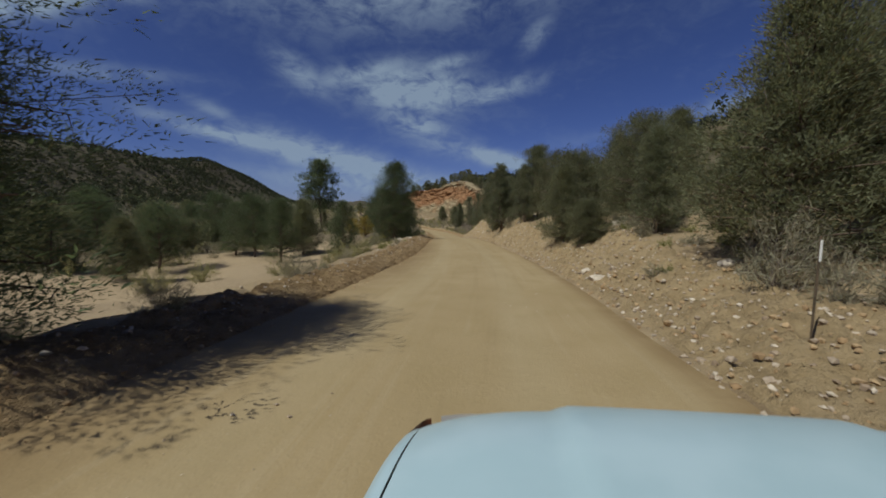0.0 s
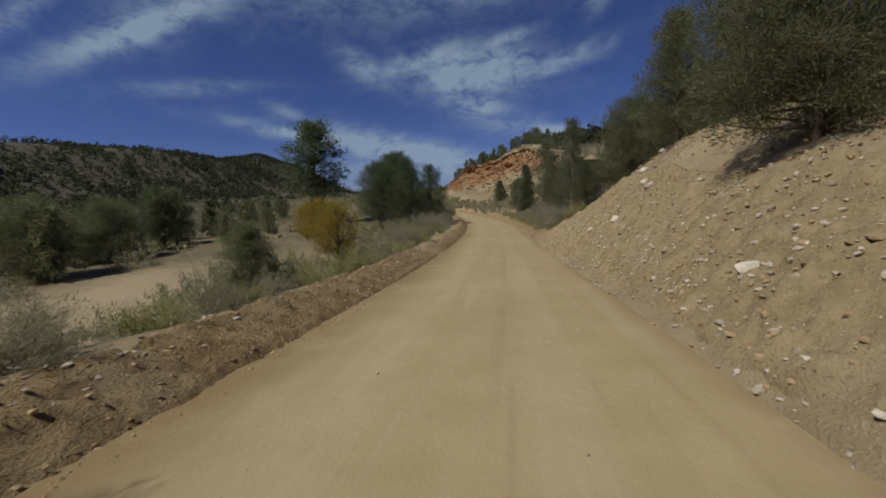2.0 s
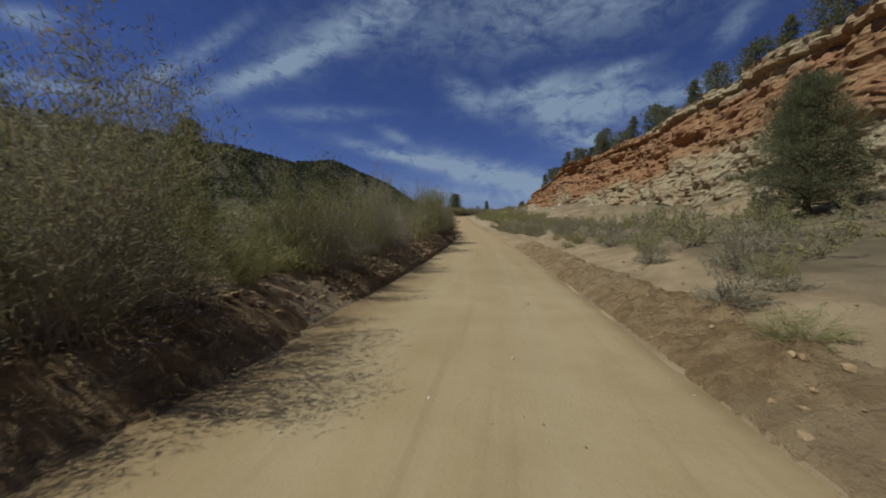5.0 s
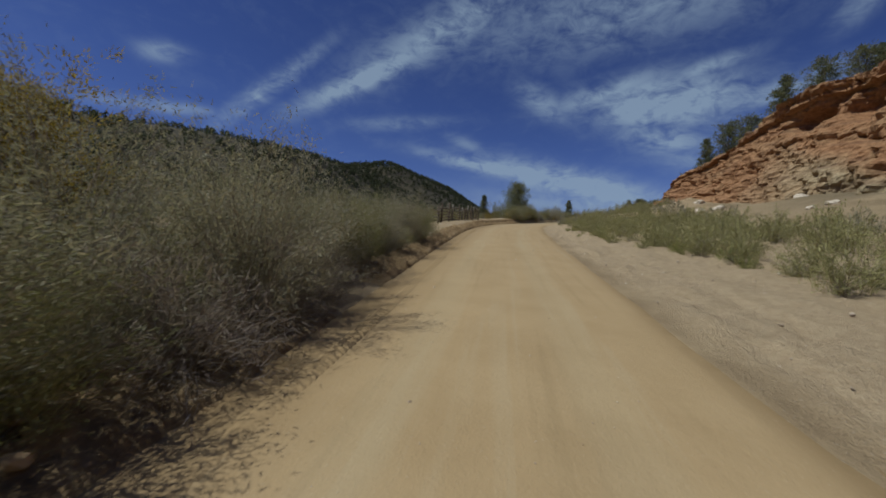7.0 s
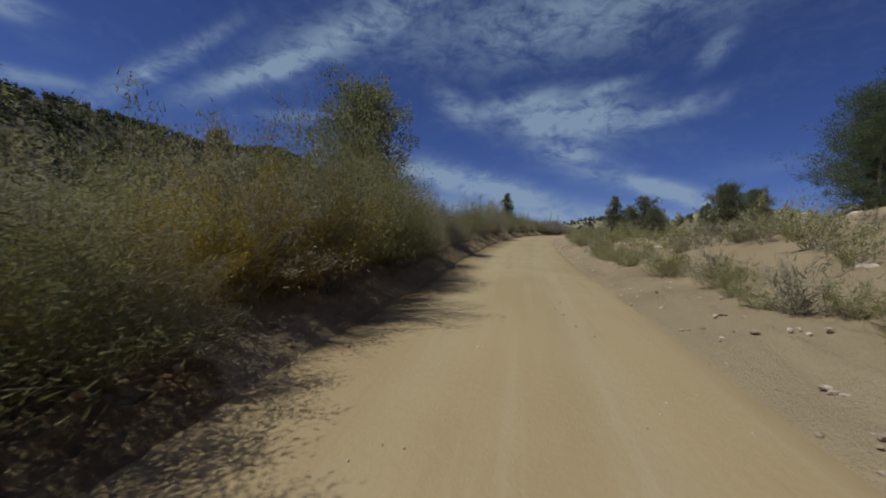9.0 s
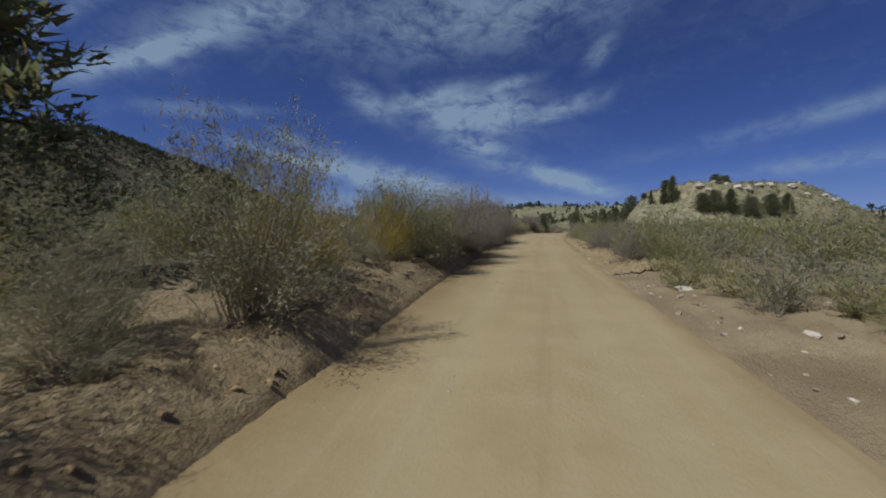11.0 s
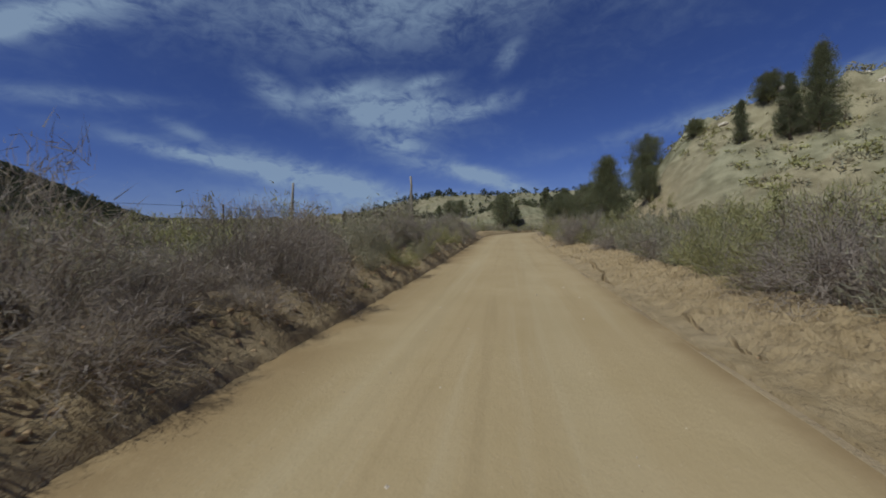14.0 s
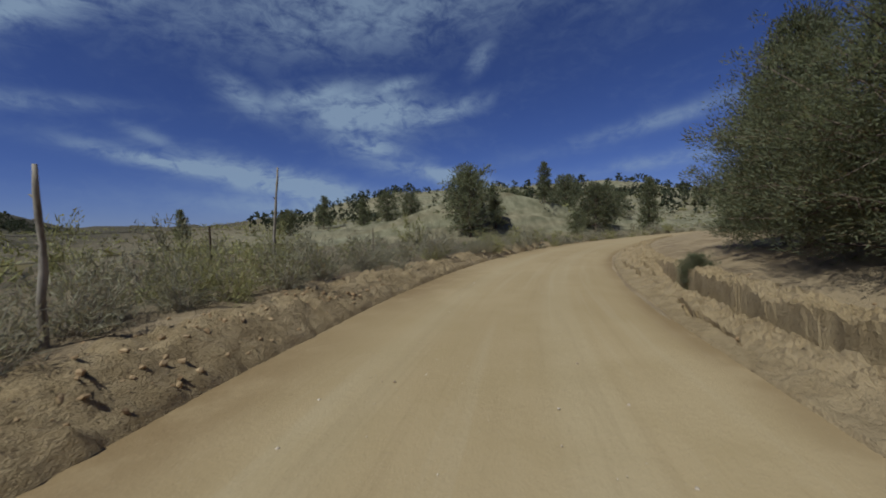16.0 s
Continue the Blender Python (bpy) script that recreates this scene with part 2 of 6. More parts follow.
GREEN = material("rabbitbrush_leaf", mk_leaf((0.19, 0.178, 0.072), (0.385, 0.35, 0.155), (0.24, 0.19, 0.09)), 0.8, through_light=0.28)
WILLOWLEAF = material("willow_leaf", mk_leaf((0.125, 0.122, 0.05), (0.27, 0.25, 0.11), (0.22, 0.17, 0.09)), 0.8, through_light=0.28)
YELLOW = material("yellow_leaf", mk_leaf((0.21, 0.155, 0.022), (0.40, 0.29, 0.045), (0.27, 0.17, 0.05)), 0.8, through_light=0.28)
DRY = material("dry_twig", mk_leaf((0.21, 0.168, 0.138), (0.40, 0.335, 0.275), (0.14, 0.10, 0.08), 0.2), 0.9, through_light=0.3)
GRASS = material("grass_blade", mk_leaf((0.12, 0.135, 0.035), (0.24, 0.235, 0.075), (0.36, 0.28, 0.13), 0.25), 0.8, through_light=0.28)
BARK = material("bark", mk_bark((0.07, 0.048, 0.035), (0.20, 0.145, 0.105)), 0.95, 0.02)
GREYWOOD = material("weathered_wood", mk_bark((0.12, 0.095, 0.07), (0.34, 0.29, 0.23)), 0.9, 0.01)
DARKWOOD = material("dark_weathered_wood", mk_bark((0.07, 0.05, 0.035), (0.18, 0.135, 0.095)), 0.9, 0.01)
STEEL = material("rusty_steel", mk_bark((0.06, 0.05, 0.035), (0.16, 0.11, 0.07)), 0.7)

# ---- the lie of the land ----
# the road's line: y, x, height, half width
LINE = np.array([(-160, -52, 1.2, 2.8), (-60, -22, -0.6, 2.8), (-20, -7.6, -1.3, 2.8), (0, -0.7, -1.5, 2.8), (10.2, 3.0, -1.8, 2.75), (20.7, 5.9, -2.15, 2.6),
                 (31.3, 8.2, -2.35, 2.6), (42.6, 10.6, -2.8, 2.55), (55.5, 13.3, -3.7, 2.5), (69.3, 15.8, -4.35, 2.6), (82.4, 18.0, -4.7, 2.65),
                 (99, 19.7, -4.95, 2.6)])
LINE = np.vstack([LINE, [(117, 20.1, -5.2, 2.4), (135, 19.4, -5.25, 2.2), (154, 17.65, -4.9, 1.85), (166, 15.85, -4.45, 2.0), (178.8, 13.1, -3.9, 1.95), (192.4, 10.1, -3.0, 2.2),
                         (206, 7.45, -2.15, 2.4), (219.3, 6.3, -1.6, 2.25), (232.3, 6.8, -1.1, 2.15), (248, 7.4, -0.5, 2.15), (264, 8.7, 0.2, 2.1), (281, 11.2, 0.87, 2.0)]])
LINE = np.vstack([LINE, [(301, 16.9, 1.6, 2.1), (316, 21.5, 2.1, 2.35), (330, 26.8, 2.5, 2.4), (342, 32.1, 2.66, 2.4), (354, 37.3, 2.7, 2.4), (364.7, 42.2, 2.6, 2.35),
                         (375.5, 47.3, 2.66, 2.25), (386, 52.1, 2.9, 2.35), (396, 56.7, 3.03, 2.45), (405.5, 61.2, 3.2, 2.6), (414, 66.0, 3.2, 2.7), (424, 74.5, 3.25, 2.7),
                         (434, 88, 3.3, 2.7), (442, 105, 3.3, 2.7), (450, 130, 3.4, 2.7), (458, 170, 3.6, 2.7), (480, 300, 5, 2.7), (520, 600, 8, 2.7), (1200, 900, 8, 2.7)]])


def smooth_line(col):
    ys = np.arange(-160, 1200.5, 1.0)
    v = np.interp(ys, LINE[:, 0], LINE[:, col])
    for _ in range(3):
        pad = np.pad(v, 4, mode="edge")
        v = np.convolve(pad, np.ones(9) / 9, mode="valid")
    return ys, v


YS, XR = smooth_line(1)
ZR, WR = smooth_line(2)[1], smooth_line(3)[1]
COS = 1 / np.sqrt(1 + np.gradient(XR, YS) ** 2)


def at(y, table):
    return np.interp(y, YS, table)


def hashed(ix, iy, seed):
    h = (ix.astype(np.int64) * 374761393 + iy.astype(np.int64) * 668265263 + seed * 1442695041) & 0x7FFFFFFF
    h = ((h ^ (h >> 13)) * 1274126177) & 0x7FFFFFFF
    return ((h ^ (h >> 16)) & 0xFFFF) / 65535.0


def value_noise(x, y, seed=0):
    ix, iy = np.floor(x), np.floor(y)
    fx, fy = x - ix, y - iy
    fx, fy = fx * fx * (3 - 2 * fx), fy * fy * (3 - 2 * fy)
    a, b = hashed(ix, iy, seed), hashed(ix + 1, iy, seed)
    c, d = hashed(ix, iy + 1, seed), hashed(ix + 1, iy + 1, seed)
    return (a * (1 - fx) + b * fx) * (1 - fy) + (c * (1 - fx) + d * fx) * fy


def fbm(x, y, seed=0, octaves=4, rough=0.5):
    v, amp, tot, f = 0, 1.0, 0.0, 1.0
    for o in range(octaves):
        v = v + amp * (value_noise(x * f + 17 * o, y * f - 9 * o, seed + o) - 0.5)
        tot, amp, f = tot + amp, amp * rough, f * 2
    return 2 * v / tot


STEPS = (0.0, 0.5, 1.2, 2.2, 4, 8, 16, 30, 60)


def sides(*stations):
    """Heights over the road at STEPS metres beyond its edge, station by station."""
    ys = np.array([s[0] for s in stations], float)
    return ys, np.array([s[1] for s in stations], float)


LEFT = sides((-60, (0, .12, .2, .05, -.6, -1.6, -1.9, -1.6, -1)), (15, (0, .14, .25, .1, -.6, -1.6, -1.9, -1.6, -1)),
             (40, (0, .15, .35, .3, -.2, -1.2, -1.9, -1.6, -1)), (62, (0, .15, .3, 0, -.7, -1.1, -1.4, -1.4, -1)),
             (82, (0, .25, .35, .4, .4, 0, -.3, -.6, -.5)), (115, (0, .25, .4, .4, .3, .1, -.2, -.2, 0)),
             (150, (0, .45, .75, .8, .7, .4, .2, 0, 0)), (180, (0, .05, .12, .2, .25, .2, 0, 0, 0)),
             (194, (0, .08, .15, .16, .1, .1, 0, 0, 0)), (216, (0, .12, .2, .15, 0, -.02, 0, 0, 0)), (240, (0, .25, .5, .6, .6, .4, .3, .2, 0)),
             (300, (0, .3, .5, .6, .6, .5, .4, .3, .2)), (335, (0, .12, .3, .45, .55, .5, .4, .3, .2)), (352, (0, .42, .78, .85, .85, .7, .5, .3, .2)), (390, (0, .4, .72, .8, .8, .7, .5, .3, .2)), (404, (0, .36, .5, .5, .45, .4, .3, .2, .2)), (460, (0, .3, .5, .5, .4, .3, .2, .2, .2)))
RIGHT = sides((-60, (0, .1, .3, .6, 1.0, 1.9, 3.5, 7, 16)), (2, (0, .1, .3, .6, 1.0, 1.8, 3.4, 7, 16)), (16, (0, .35, .9, 1.6, 2.1, 2.7, 4, 7, 16)),
              (38, (0, .35, 1.0, 1.6, 2.0, 2.7, 4, 7, 15)), (57, (0, .6, 1.5, 2.6, 3.7, 4.6, 6, 9, 16)), (72, (0, .2, .45, .7, 1.3, 2.3, 4, 8, 16)),
              (92, (0, .2, .45, .8, 1.4, 2.0, 3, 6, 12)), (150, (0, .2, .4, .7, 1.0, 1.5, 3, 5, 5)), (176, (0, .03, .06, .1, .2, .5, 1.2, 3, 3)),
              (212, (0, .03, .06, .12, .25, .5, 1.5, 3, 3)), (236, (0, .15, .35, .6, 1.1, 2.0, 3.0, 3, 3)), (290, (0, .06, .16, .3, .4, .4, .5, .8, 1.2)),
              (350, (0, .02, .06, .2, .38, .5, .6, 1.0, 1.5)), (390, (0, .04, .14, .42, .8, 1.1, 1.4, 1.6, 2)), (460, (0, .2, .3, .4, .5, .6, .8, 1.0, 1.5)))


def profile(table, y, d):
    ys, h = table
    i = np.clip(np.searchsorted(ys, y) - 1, 0, len(ys) - 2)
    f = np.clip((y - ys[i]) / (ys[i + 1] - ys[i]), 0, 1)
    f = f * f * (3 - 2 * f)
    out = np.zeros_like(d)
    steps = np.array(STEPS)
    j = np.clip(np.searchsorted(steps, d) - 1, 0, len(steps) - 2)
    g = np.clip((d - steps[j]) / (steps[j + 1] - steps[j]), 0, 1)
    lo = h[i, j] * (1 - g) + h[i, j + 1] * g
    hi = h[i + 1, j] * (1 - g) + h[i + 1, j + 1] * g
    return lo * (1 - f) + hi * f


def rise(v, lo, hi):
    f = np.clip((v - lo) / (hi - lo), 0, 1)
    return f * f * (3 - 2 * f)


def cliff_x(y):
    return np.interp(y, (100, 140, 165, 182, 200, 216, 232, 240, 246, 250, 256), (40, 42, 44, 44, 40, 35.5, 29.5, 26.2, 24.0, 23.6, 25.5))


def cliff_top(y):
    return np.interp(y, (100, 140, 158, 170, 185, 196, 212, 230, 238, 243, 248, 252, 258), (2, 9, 12.2, 14.2, 15.1, 13.4, 12.7, 12.6, 9.0, 7.4, 4.4, 2.6, 1.6))


def land(x, y, cut=1.0):
    """Height of the ground, with the side crack cut or bridged."""
    x, y = np.atleast_1d(np.asarray(x, float)), np.atleast_1d(np.asarray(y, float))
    u = (x - at(y, XR)) * np.clip(at(y, COS), 0.45, 1)
    w, z0 = at(y, WR), at(y, ZR)
    # side heights wander along the road
    wob = 1 + 0.35 * fbm(x * 0.2, y * 0.2, 3, 2)
    dl, dr = np.maximum(-u - w, 0), np.maximum(u - w, 0)
    z = z0 + np.where(u < 0, profile(LEFT, y, dl), profile(RIGHT, y, dr)) * wob
    z = np.where(np.abs(u) < w, z0 - 0.06, z)
    d = np.maximum(dl, dr)
    z = z + (0.10 * fbm(x * 1.3, y * 1.3, 5, 3) + 0.085 * fbm(x * 4.1, y * 4.1, 6, 3)) * rise(d, 0.05, 0.7) * (1 - rise(d, 6, 10)) + 0.5 * fbm(x * 0.13, y * 0.13, 8, 4) * rise(d, 4, 20)
    wander = 0.55 + 0.3 * fbm(y * 0.25, y * 0, 15, 3)
    wander = wander + 0.12 * fbm(y * 1.3, y * 0, 14, 2)
    groove = np.exp(-((u - w - wander) / 0.26) ** 4) * rise(y, 296, 312) * rise(fbm(y * 0.12, y * 0, 16, 2), -0.45, -0.1)
    z = z - 0.5 * groove * cut + 0.03 * rise(u - w - wander, 0.0, 0.12) * rise(y, 330, 350)
    q = u - w - 1.25 - 0.2 * fbm(y * 0.6, y * 0, 12, 3) - 0.05 * fbm(y * 2.4, y * 0, 36, 3)
    gully = rise(q, -0.36 - 0.2 * cut, -0.06 - 0.2 * cut) * (1 - rise(q, 0.25 + 0.15 * cut, 0.29 + 0.2 * cut)) * rise(y, 394, 403) * (1 - rise(y, 412, 417))
    z = z - (0.7 + 0.35 * cut) * gully
    z = z + 0.16 * rise(-u - w, 0.55, 0.75) * rise(y, 204, 212) * (1 - rise(y, 228, 234)) * (1 - rise(-u - w, 2, 5))
    far = rise(d, 25, 90)
    rough = fbm(x * 0.013, y * 0.013, 21, 5)
    # long ridge beyond the valley floor
    ridge = 52 * np.exp(-((np.minimum(x + 200 - 0.02 * (y - 300), 0) / 260) ** 2 + (np.maximum(x + 200 - 0.02 * (y - 300), 0) / 62) ** 2))
    ridge = ridge * (1 - 0.85 * rise(y, 600, 980)) * (1 - 0.22 * np.exp(-((y - 245) / 55) ** 2)) * (1 + 0.14 * rough) * (1 - 0.13 * rise(y, 250, 290) * (1 - rise(y, 480, 560)))
    z = z + np.where(u < 0, far, 0) * ridge
    # hillside above the road before the cliff's end
    back = rise(x, cliff_x(np.clip(y, 100, 256)) + 2, 130) * (1 - rise(y, 262, 300))
    z = z + np.where(u > 0, back * (24 + 12 * rough), 0)
    toe = np.clip(1 - (cliff_x(y) - x) / 13, 0, 1.1) ** 1.6 * rise(y, 118, 150) * (1 - rise(y, 250, 262))
    z = z + np.where(u > 0, (1.8 - 0.9 * rise(y, 214, 232)) * toe * (1 + 0.4 * fbm(x * 0.3, y * 0.3, 35, 3)) * rise(dr, 4, 9), 0)
    step = rise(x, cliff_x(y) + 4.0, cliff_x(y) + 6.5) * rise(y, 100, 135) * (1 - rise(y, 246, 258))
    z = np.where(step > 0, z * (1 - step) + np.maximum(z, cliff_top(y) + 0.1 * (x - cliff_x(y))) * step, z)
    # pale hill
    hx, hy = (x - 104), (y - 398)
    a = np.sqrt((np.where(hx < 0, hx / 41, hx / 46)) ** 2 + (np.where(hy < 0, hy / 28, hy / 17)) ** 2) * (1 + 0.10 * fbm(x * 0.06, y * 0.06, 37, 3))
    hill = 11.5 * np.clip((1 - a) / 0.44, 0, 1) ** 0.9 * (1 + 0.2 * fbm(x * 0.09, y * 0.09, 31, 4) - 0.22 * np.abs(fbm(x * 0.16, y * 0.16, 32, 3))) + 0.9 * rise(-a, -0.62, -0.56) * (1 + fbm(x * 0.3, y * 0.3, 33, 3))
    z = z + hill * rise(u - w, 8, 18)
    # outcrop and rocky hills ahead
    for cx, cy, rx, ry, hh in ((47, 268, 14, 12, 6.5), (20, 254, 8, 8, 0.7), (87, 455, 15, 10, 6.0), (125, 492, 45, 22, 4.5), (108, 605, 60, 50, 16), (40, 640, 60, 40, 6), (190, 560, 90, 60, 16), (280, 470, 120, 60, 14)):
        q = ((x - cx) / rx) ** 2 + ((y - cy) / ry) ** 2
        z = z + hh * np.exp(-1.6 * q) * (1 + 0.3 * fbm(x * 0.04, y * 0.04, 41, 4)) * rise(d, 6, 16)
    # distant mesas
    z = z + 30 * rise(y, 900, 1500) * (0.8 + rough) + 40 * rise(np.abs(x), 420, 900)
    return z


def spot(y, u):
    """A place u metres right of the road's middle at y."""
    return float(at(y, XR)) + u, y


# ---- mesh helpers ----


def mesh_of(name, verts, faces, mats, index=None, smooth=False):
    me = bpy.data.meshes.new(name)
    verts = np.asarray(verts, np.float32)
    if isinstance(faces, np.ndarray):
        n, k = faces.shape
        me.vertices.add(len(verts))
        me.vertices.foreach_set("co", verts.ravel())
        me.loops.add(n * k)
        me.loops.foreach_set("vertex_index", faces.ravel().astype(np.int32))
        me.polygons.add(n)
        me.polygons.foreach_set("loop_start", np.arange(0, n * k, k, dtype=np.int32))
        me.update(calc_edges=True)
    else:
        me.from_pydata([tuple(v) for v in verts.tolist()], [], faces)
    for m in mats:
        me.materials.append(m)
    if index is not None:
        me.polygons.foreach_set("material_index", np.asarray(index, np.int32))
    me.polygons.foreach_set("use_smooth", np.full(len(me.polygons), smooth))
    me.update()
    return me


def paint(me, name, values):
    a = me.attributes.new(name, "FLOAT", "POINT")
    a.data.foreach_set("value", np.asarray(values, np.float32))


def piece(name, me, parent=None, label=""):
    ob = new(name, me)
    ob.parent = parent
    return tagged(ob, label)


def sheet(rows, cols):
    i = np.arange((rows - 1) * (cols - 1))
    a = (i // (cols - 1)) * cols + i % (cols - 1)
    return np.stack([a, a + 1, a + cols + 1, a + cols], 1)


# ---- ground and road ----
near = np.concatenate([np.arange(1.75, 4.2, 0.1), np.arange(4.2, 9.0, 0.24)])
out = [9.0]
while out[-1] < 1500:
    out.append(out[-1] * 1.075 + 0.25)
US = np.concatenate([-np.array(out[::-1]), -near[::-1], np.arange(-1.5, 1.6, 0.75), near, np.array(out)])
GY = np.concatenate([np.arange(-150, -10, 5), np.arange(-10, 440, 0.45), np.arange(440, 700, 4), np.arange(700, 1800, 25)])
gx = np.interp(GY, YS, XR)[:, None] + US[None, :]
gx[GY > 470] = (np.interp(470, YS, XR) + US)[None, :]
gy = np.repeat(GY[:, None], len(US), 1)
gx, gy = gx.ravel(), gy.ravel()
gzs = land(gx, gy)
HEIGHTS = gzs.reshape(len(GY), len(US))


def gz(x, y):
    """Height of the ground sheet at a place."""
    i = int(np.clip(np.searchsorted(GY, y) - 1, 0, len(GY) - 2))
    f = (y - GY[i]) / (GY[i + 1] - GY[i])
    a, b = (np.interp(x - np.interp(min(GY[k], 470), YS, XR), US, HEIGHTS[k]) for k in (i, i + 1))
    return float(a + (b - a) * f)


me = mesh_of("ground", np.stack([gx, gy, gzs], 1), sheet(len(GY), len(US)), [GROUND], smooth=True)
uu = (gx - at(gy, XR))
wash = rise(-uu, 9, 12) * (1 - rise(-uu, 24, 30)) * (1 - rise(gy, 62, 80))
flat = rise(uu, 2.2, 3.0) * (1 - rise(uu, 9, 13)) * rise(gy, 168, 178) * (1 - rise(gy, 228, 240)) + 0.2 * rise(-uu, 3, 4) * (1 - rise(-uu, 9, 14)) * rise(gy, 190, 200) * (1 - rise(gy, 226, 236))
paint(me, "sand", np.clip(wash + flat, 0, 1))
hill_pale = np.exp(-(((gx - 104) / 60) ** 2 + ((gy - 402) / 42) ** 2) ** 2) * rise(uu, 12, 20) + rise(gy, 436, 448) * (1 - rise(gy, 660, 740)) * rise(gx, 20, 60)
paint(me, "pale", np.clip(hill_pale, 0, 1) * (0.7 + 0.3 * (fbm(gx * 0.2, gy * 0.2, 61, 3) > 0)))
# scrub mask: litter plus painted-in shade below brush and hillside woods
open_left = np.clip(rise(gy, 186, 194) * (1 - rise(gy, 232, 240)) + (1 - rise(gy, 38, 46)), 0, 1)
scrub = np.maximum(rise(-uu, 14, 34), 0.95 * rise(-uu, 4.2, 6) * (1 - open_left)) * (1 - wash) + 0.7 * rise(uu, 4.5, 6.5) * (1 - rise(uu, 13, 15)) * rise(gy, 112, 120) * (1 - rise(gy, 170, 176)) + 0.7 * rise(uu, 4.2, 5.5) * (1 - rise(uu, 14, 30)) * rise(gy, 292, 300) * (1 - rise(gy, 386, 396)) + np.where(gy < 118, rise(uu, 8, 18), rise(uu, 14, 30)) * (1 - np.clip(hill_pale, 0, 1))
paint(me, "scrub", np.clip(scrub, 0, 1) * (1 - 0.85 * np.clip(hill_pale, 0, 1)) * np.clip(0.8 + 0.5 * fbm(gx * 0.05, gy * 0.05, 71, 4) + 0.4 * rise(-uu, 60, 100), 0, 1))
tagged(new("ground", me), "tan stony desert soil with pale sand flats", "ground", kind="structure")

RY = np.arange(-150, 462, 0.6)
RU = np.linspace(-1, 1, 25)
rx0, rw = np.interp(RY, YS, XR)[:, None], (np.interp(RY, YS, WR) / np.clip(np.interp(RY, YS, COS), 0.45, 1))[:, None]
rag = 0.16 * fbm(RY * 0.5, RY * 0 + 3.3, 81, 4)[:, None] * np.sign(RU)[None, :] * np.abs(RU)[None, :] ** 3
rx = rx0 + (RU[None, :] * (rw + 0.25) + rag)
ry = np.repeat(RY[:, None], len(RU), 1)
rz = np.interp(RY, YS, ZR)[:, None] + 0.045 * (1 - RU[None, :] ** 2) + 0.012 * fbm(rx * 1.1, ry * 0.25, 91, 3)
rut = np.exp(-((np.abs(RU) - 0.36) / 0.13) ** 2)[None, :] + 0 * rz
rz = rz - 0.012 * rut
me = mesh_of("road", np.stack([rx.ravel(), ry.ravel(), rz.ravel()], 1), sheet(len(RY), len(RU)), [ROAD], smooth=True)
paint(me, "lane", rut.ravel())
paint(me, "warm", np.repeat((0.8 * rise(RY, 135, 160) * (1 - rise(RY, 225, 250)) + 0.12 * rise(RY, 280, 310))[:, None], len(RU), 1).ravel())
edge_in = np.where(RU < 0, 0.42, 0.78)
paint(me, "edge", np.repeat((0.9 * rise((np.abs(RU) - edge_in) / (1 - edge_in), 0.0, 0.8))[None, :], len(RY), 0).ravel() * np.clip(0.8 + 0.9 * fbm(rx * 0.25, ry * 0.12, 93, 3), 0.15, 1).ravel())
paint(me, "across", (RU[None, :] * rw).ravel())
paint(me, "along", ry.ravel())
tagged(new("road", me), "graded tan dirt road with packed wheel lines", "road", kind="structure")

# ---- plants ----


RINGS = {}


def tube(pts, radii, n=6):
    """A tapered tube along points: verts, faces."""
    pts, m = np.asarray(pts, float), len(pts)
    d = np.empty_like(pts)
    d[1:-1], d[0], d[-1] = pts[2:] - pts[:-2], pts[1] - pts[0], pts[-1] - pts[-2]
    d /= np.sqrt((d * d).sum(1))[:, None] + 1e-9
    ref = np.array((0.31, 0.95, 0.05))
    a = np.stack([d[:, 1] * ref[2] - d[:, 2] * ref[1], d[:, 2] * ref[0] - d[:, 0] * ref[2], d[:, 0] * ref[1] - d[:, 1] * ref[0]], 1)
    a /= np.sqrt((a * a).sum(1))[:, None] + 1e-9
    b = np.stack([d[:, 1] * a[:, 2] - d[:, 2] * a[:, 1], d[:, 2] * a[:, 0] - d[:, 0] * a[:, 2], d[:, 0] * a[:, 1] - d[:, 1] * a[:, 0]], 1)
    if (m, n) not in RINGS:
        t = 2 * math.pi * np.arange(n) / n
        fs = [(i * n + k, i * n + (k + 1) % n, (i + 1) * n + (k + 1) % n, (i + 1) * n + k) for i in range(m - 1) for k in range(n)]
        fs += [(0, k + 1, k, k) for k in range(1, n - 1)] + [((m - 1) * n, (m - 1) * n + k, (m - 1) * n + k + 1, (m - 1) * n + k + 1) for k in range(1, n - 1)]
        tri = [(q[0], q[1], q[2]) for q in fs] + [(q[0], q[2], q[3]) for q in fs[:(m - 1) * n]]
        RINGS[m, n] = np.cos(t)[None, :, None], np.sin(t)[None, :, None], np.array(tri)
    c, s, tri = RINGS[m, n]
    v = pts[:, None, :] + np.asarray(radii, float)[:, None, None] * (a[:, None, :] * c + b[:, None, :] * s)
    return v.reshape(-1, 3), tri


def joined(parts):
    base = np.cumsum([0] + [len(v) for v, f in parts])
    return np.concatenate([v for v, f in parts]), np.concatenate([f + o for (v, f), o in zip(parts, base)])


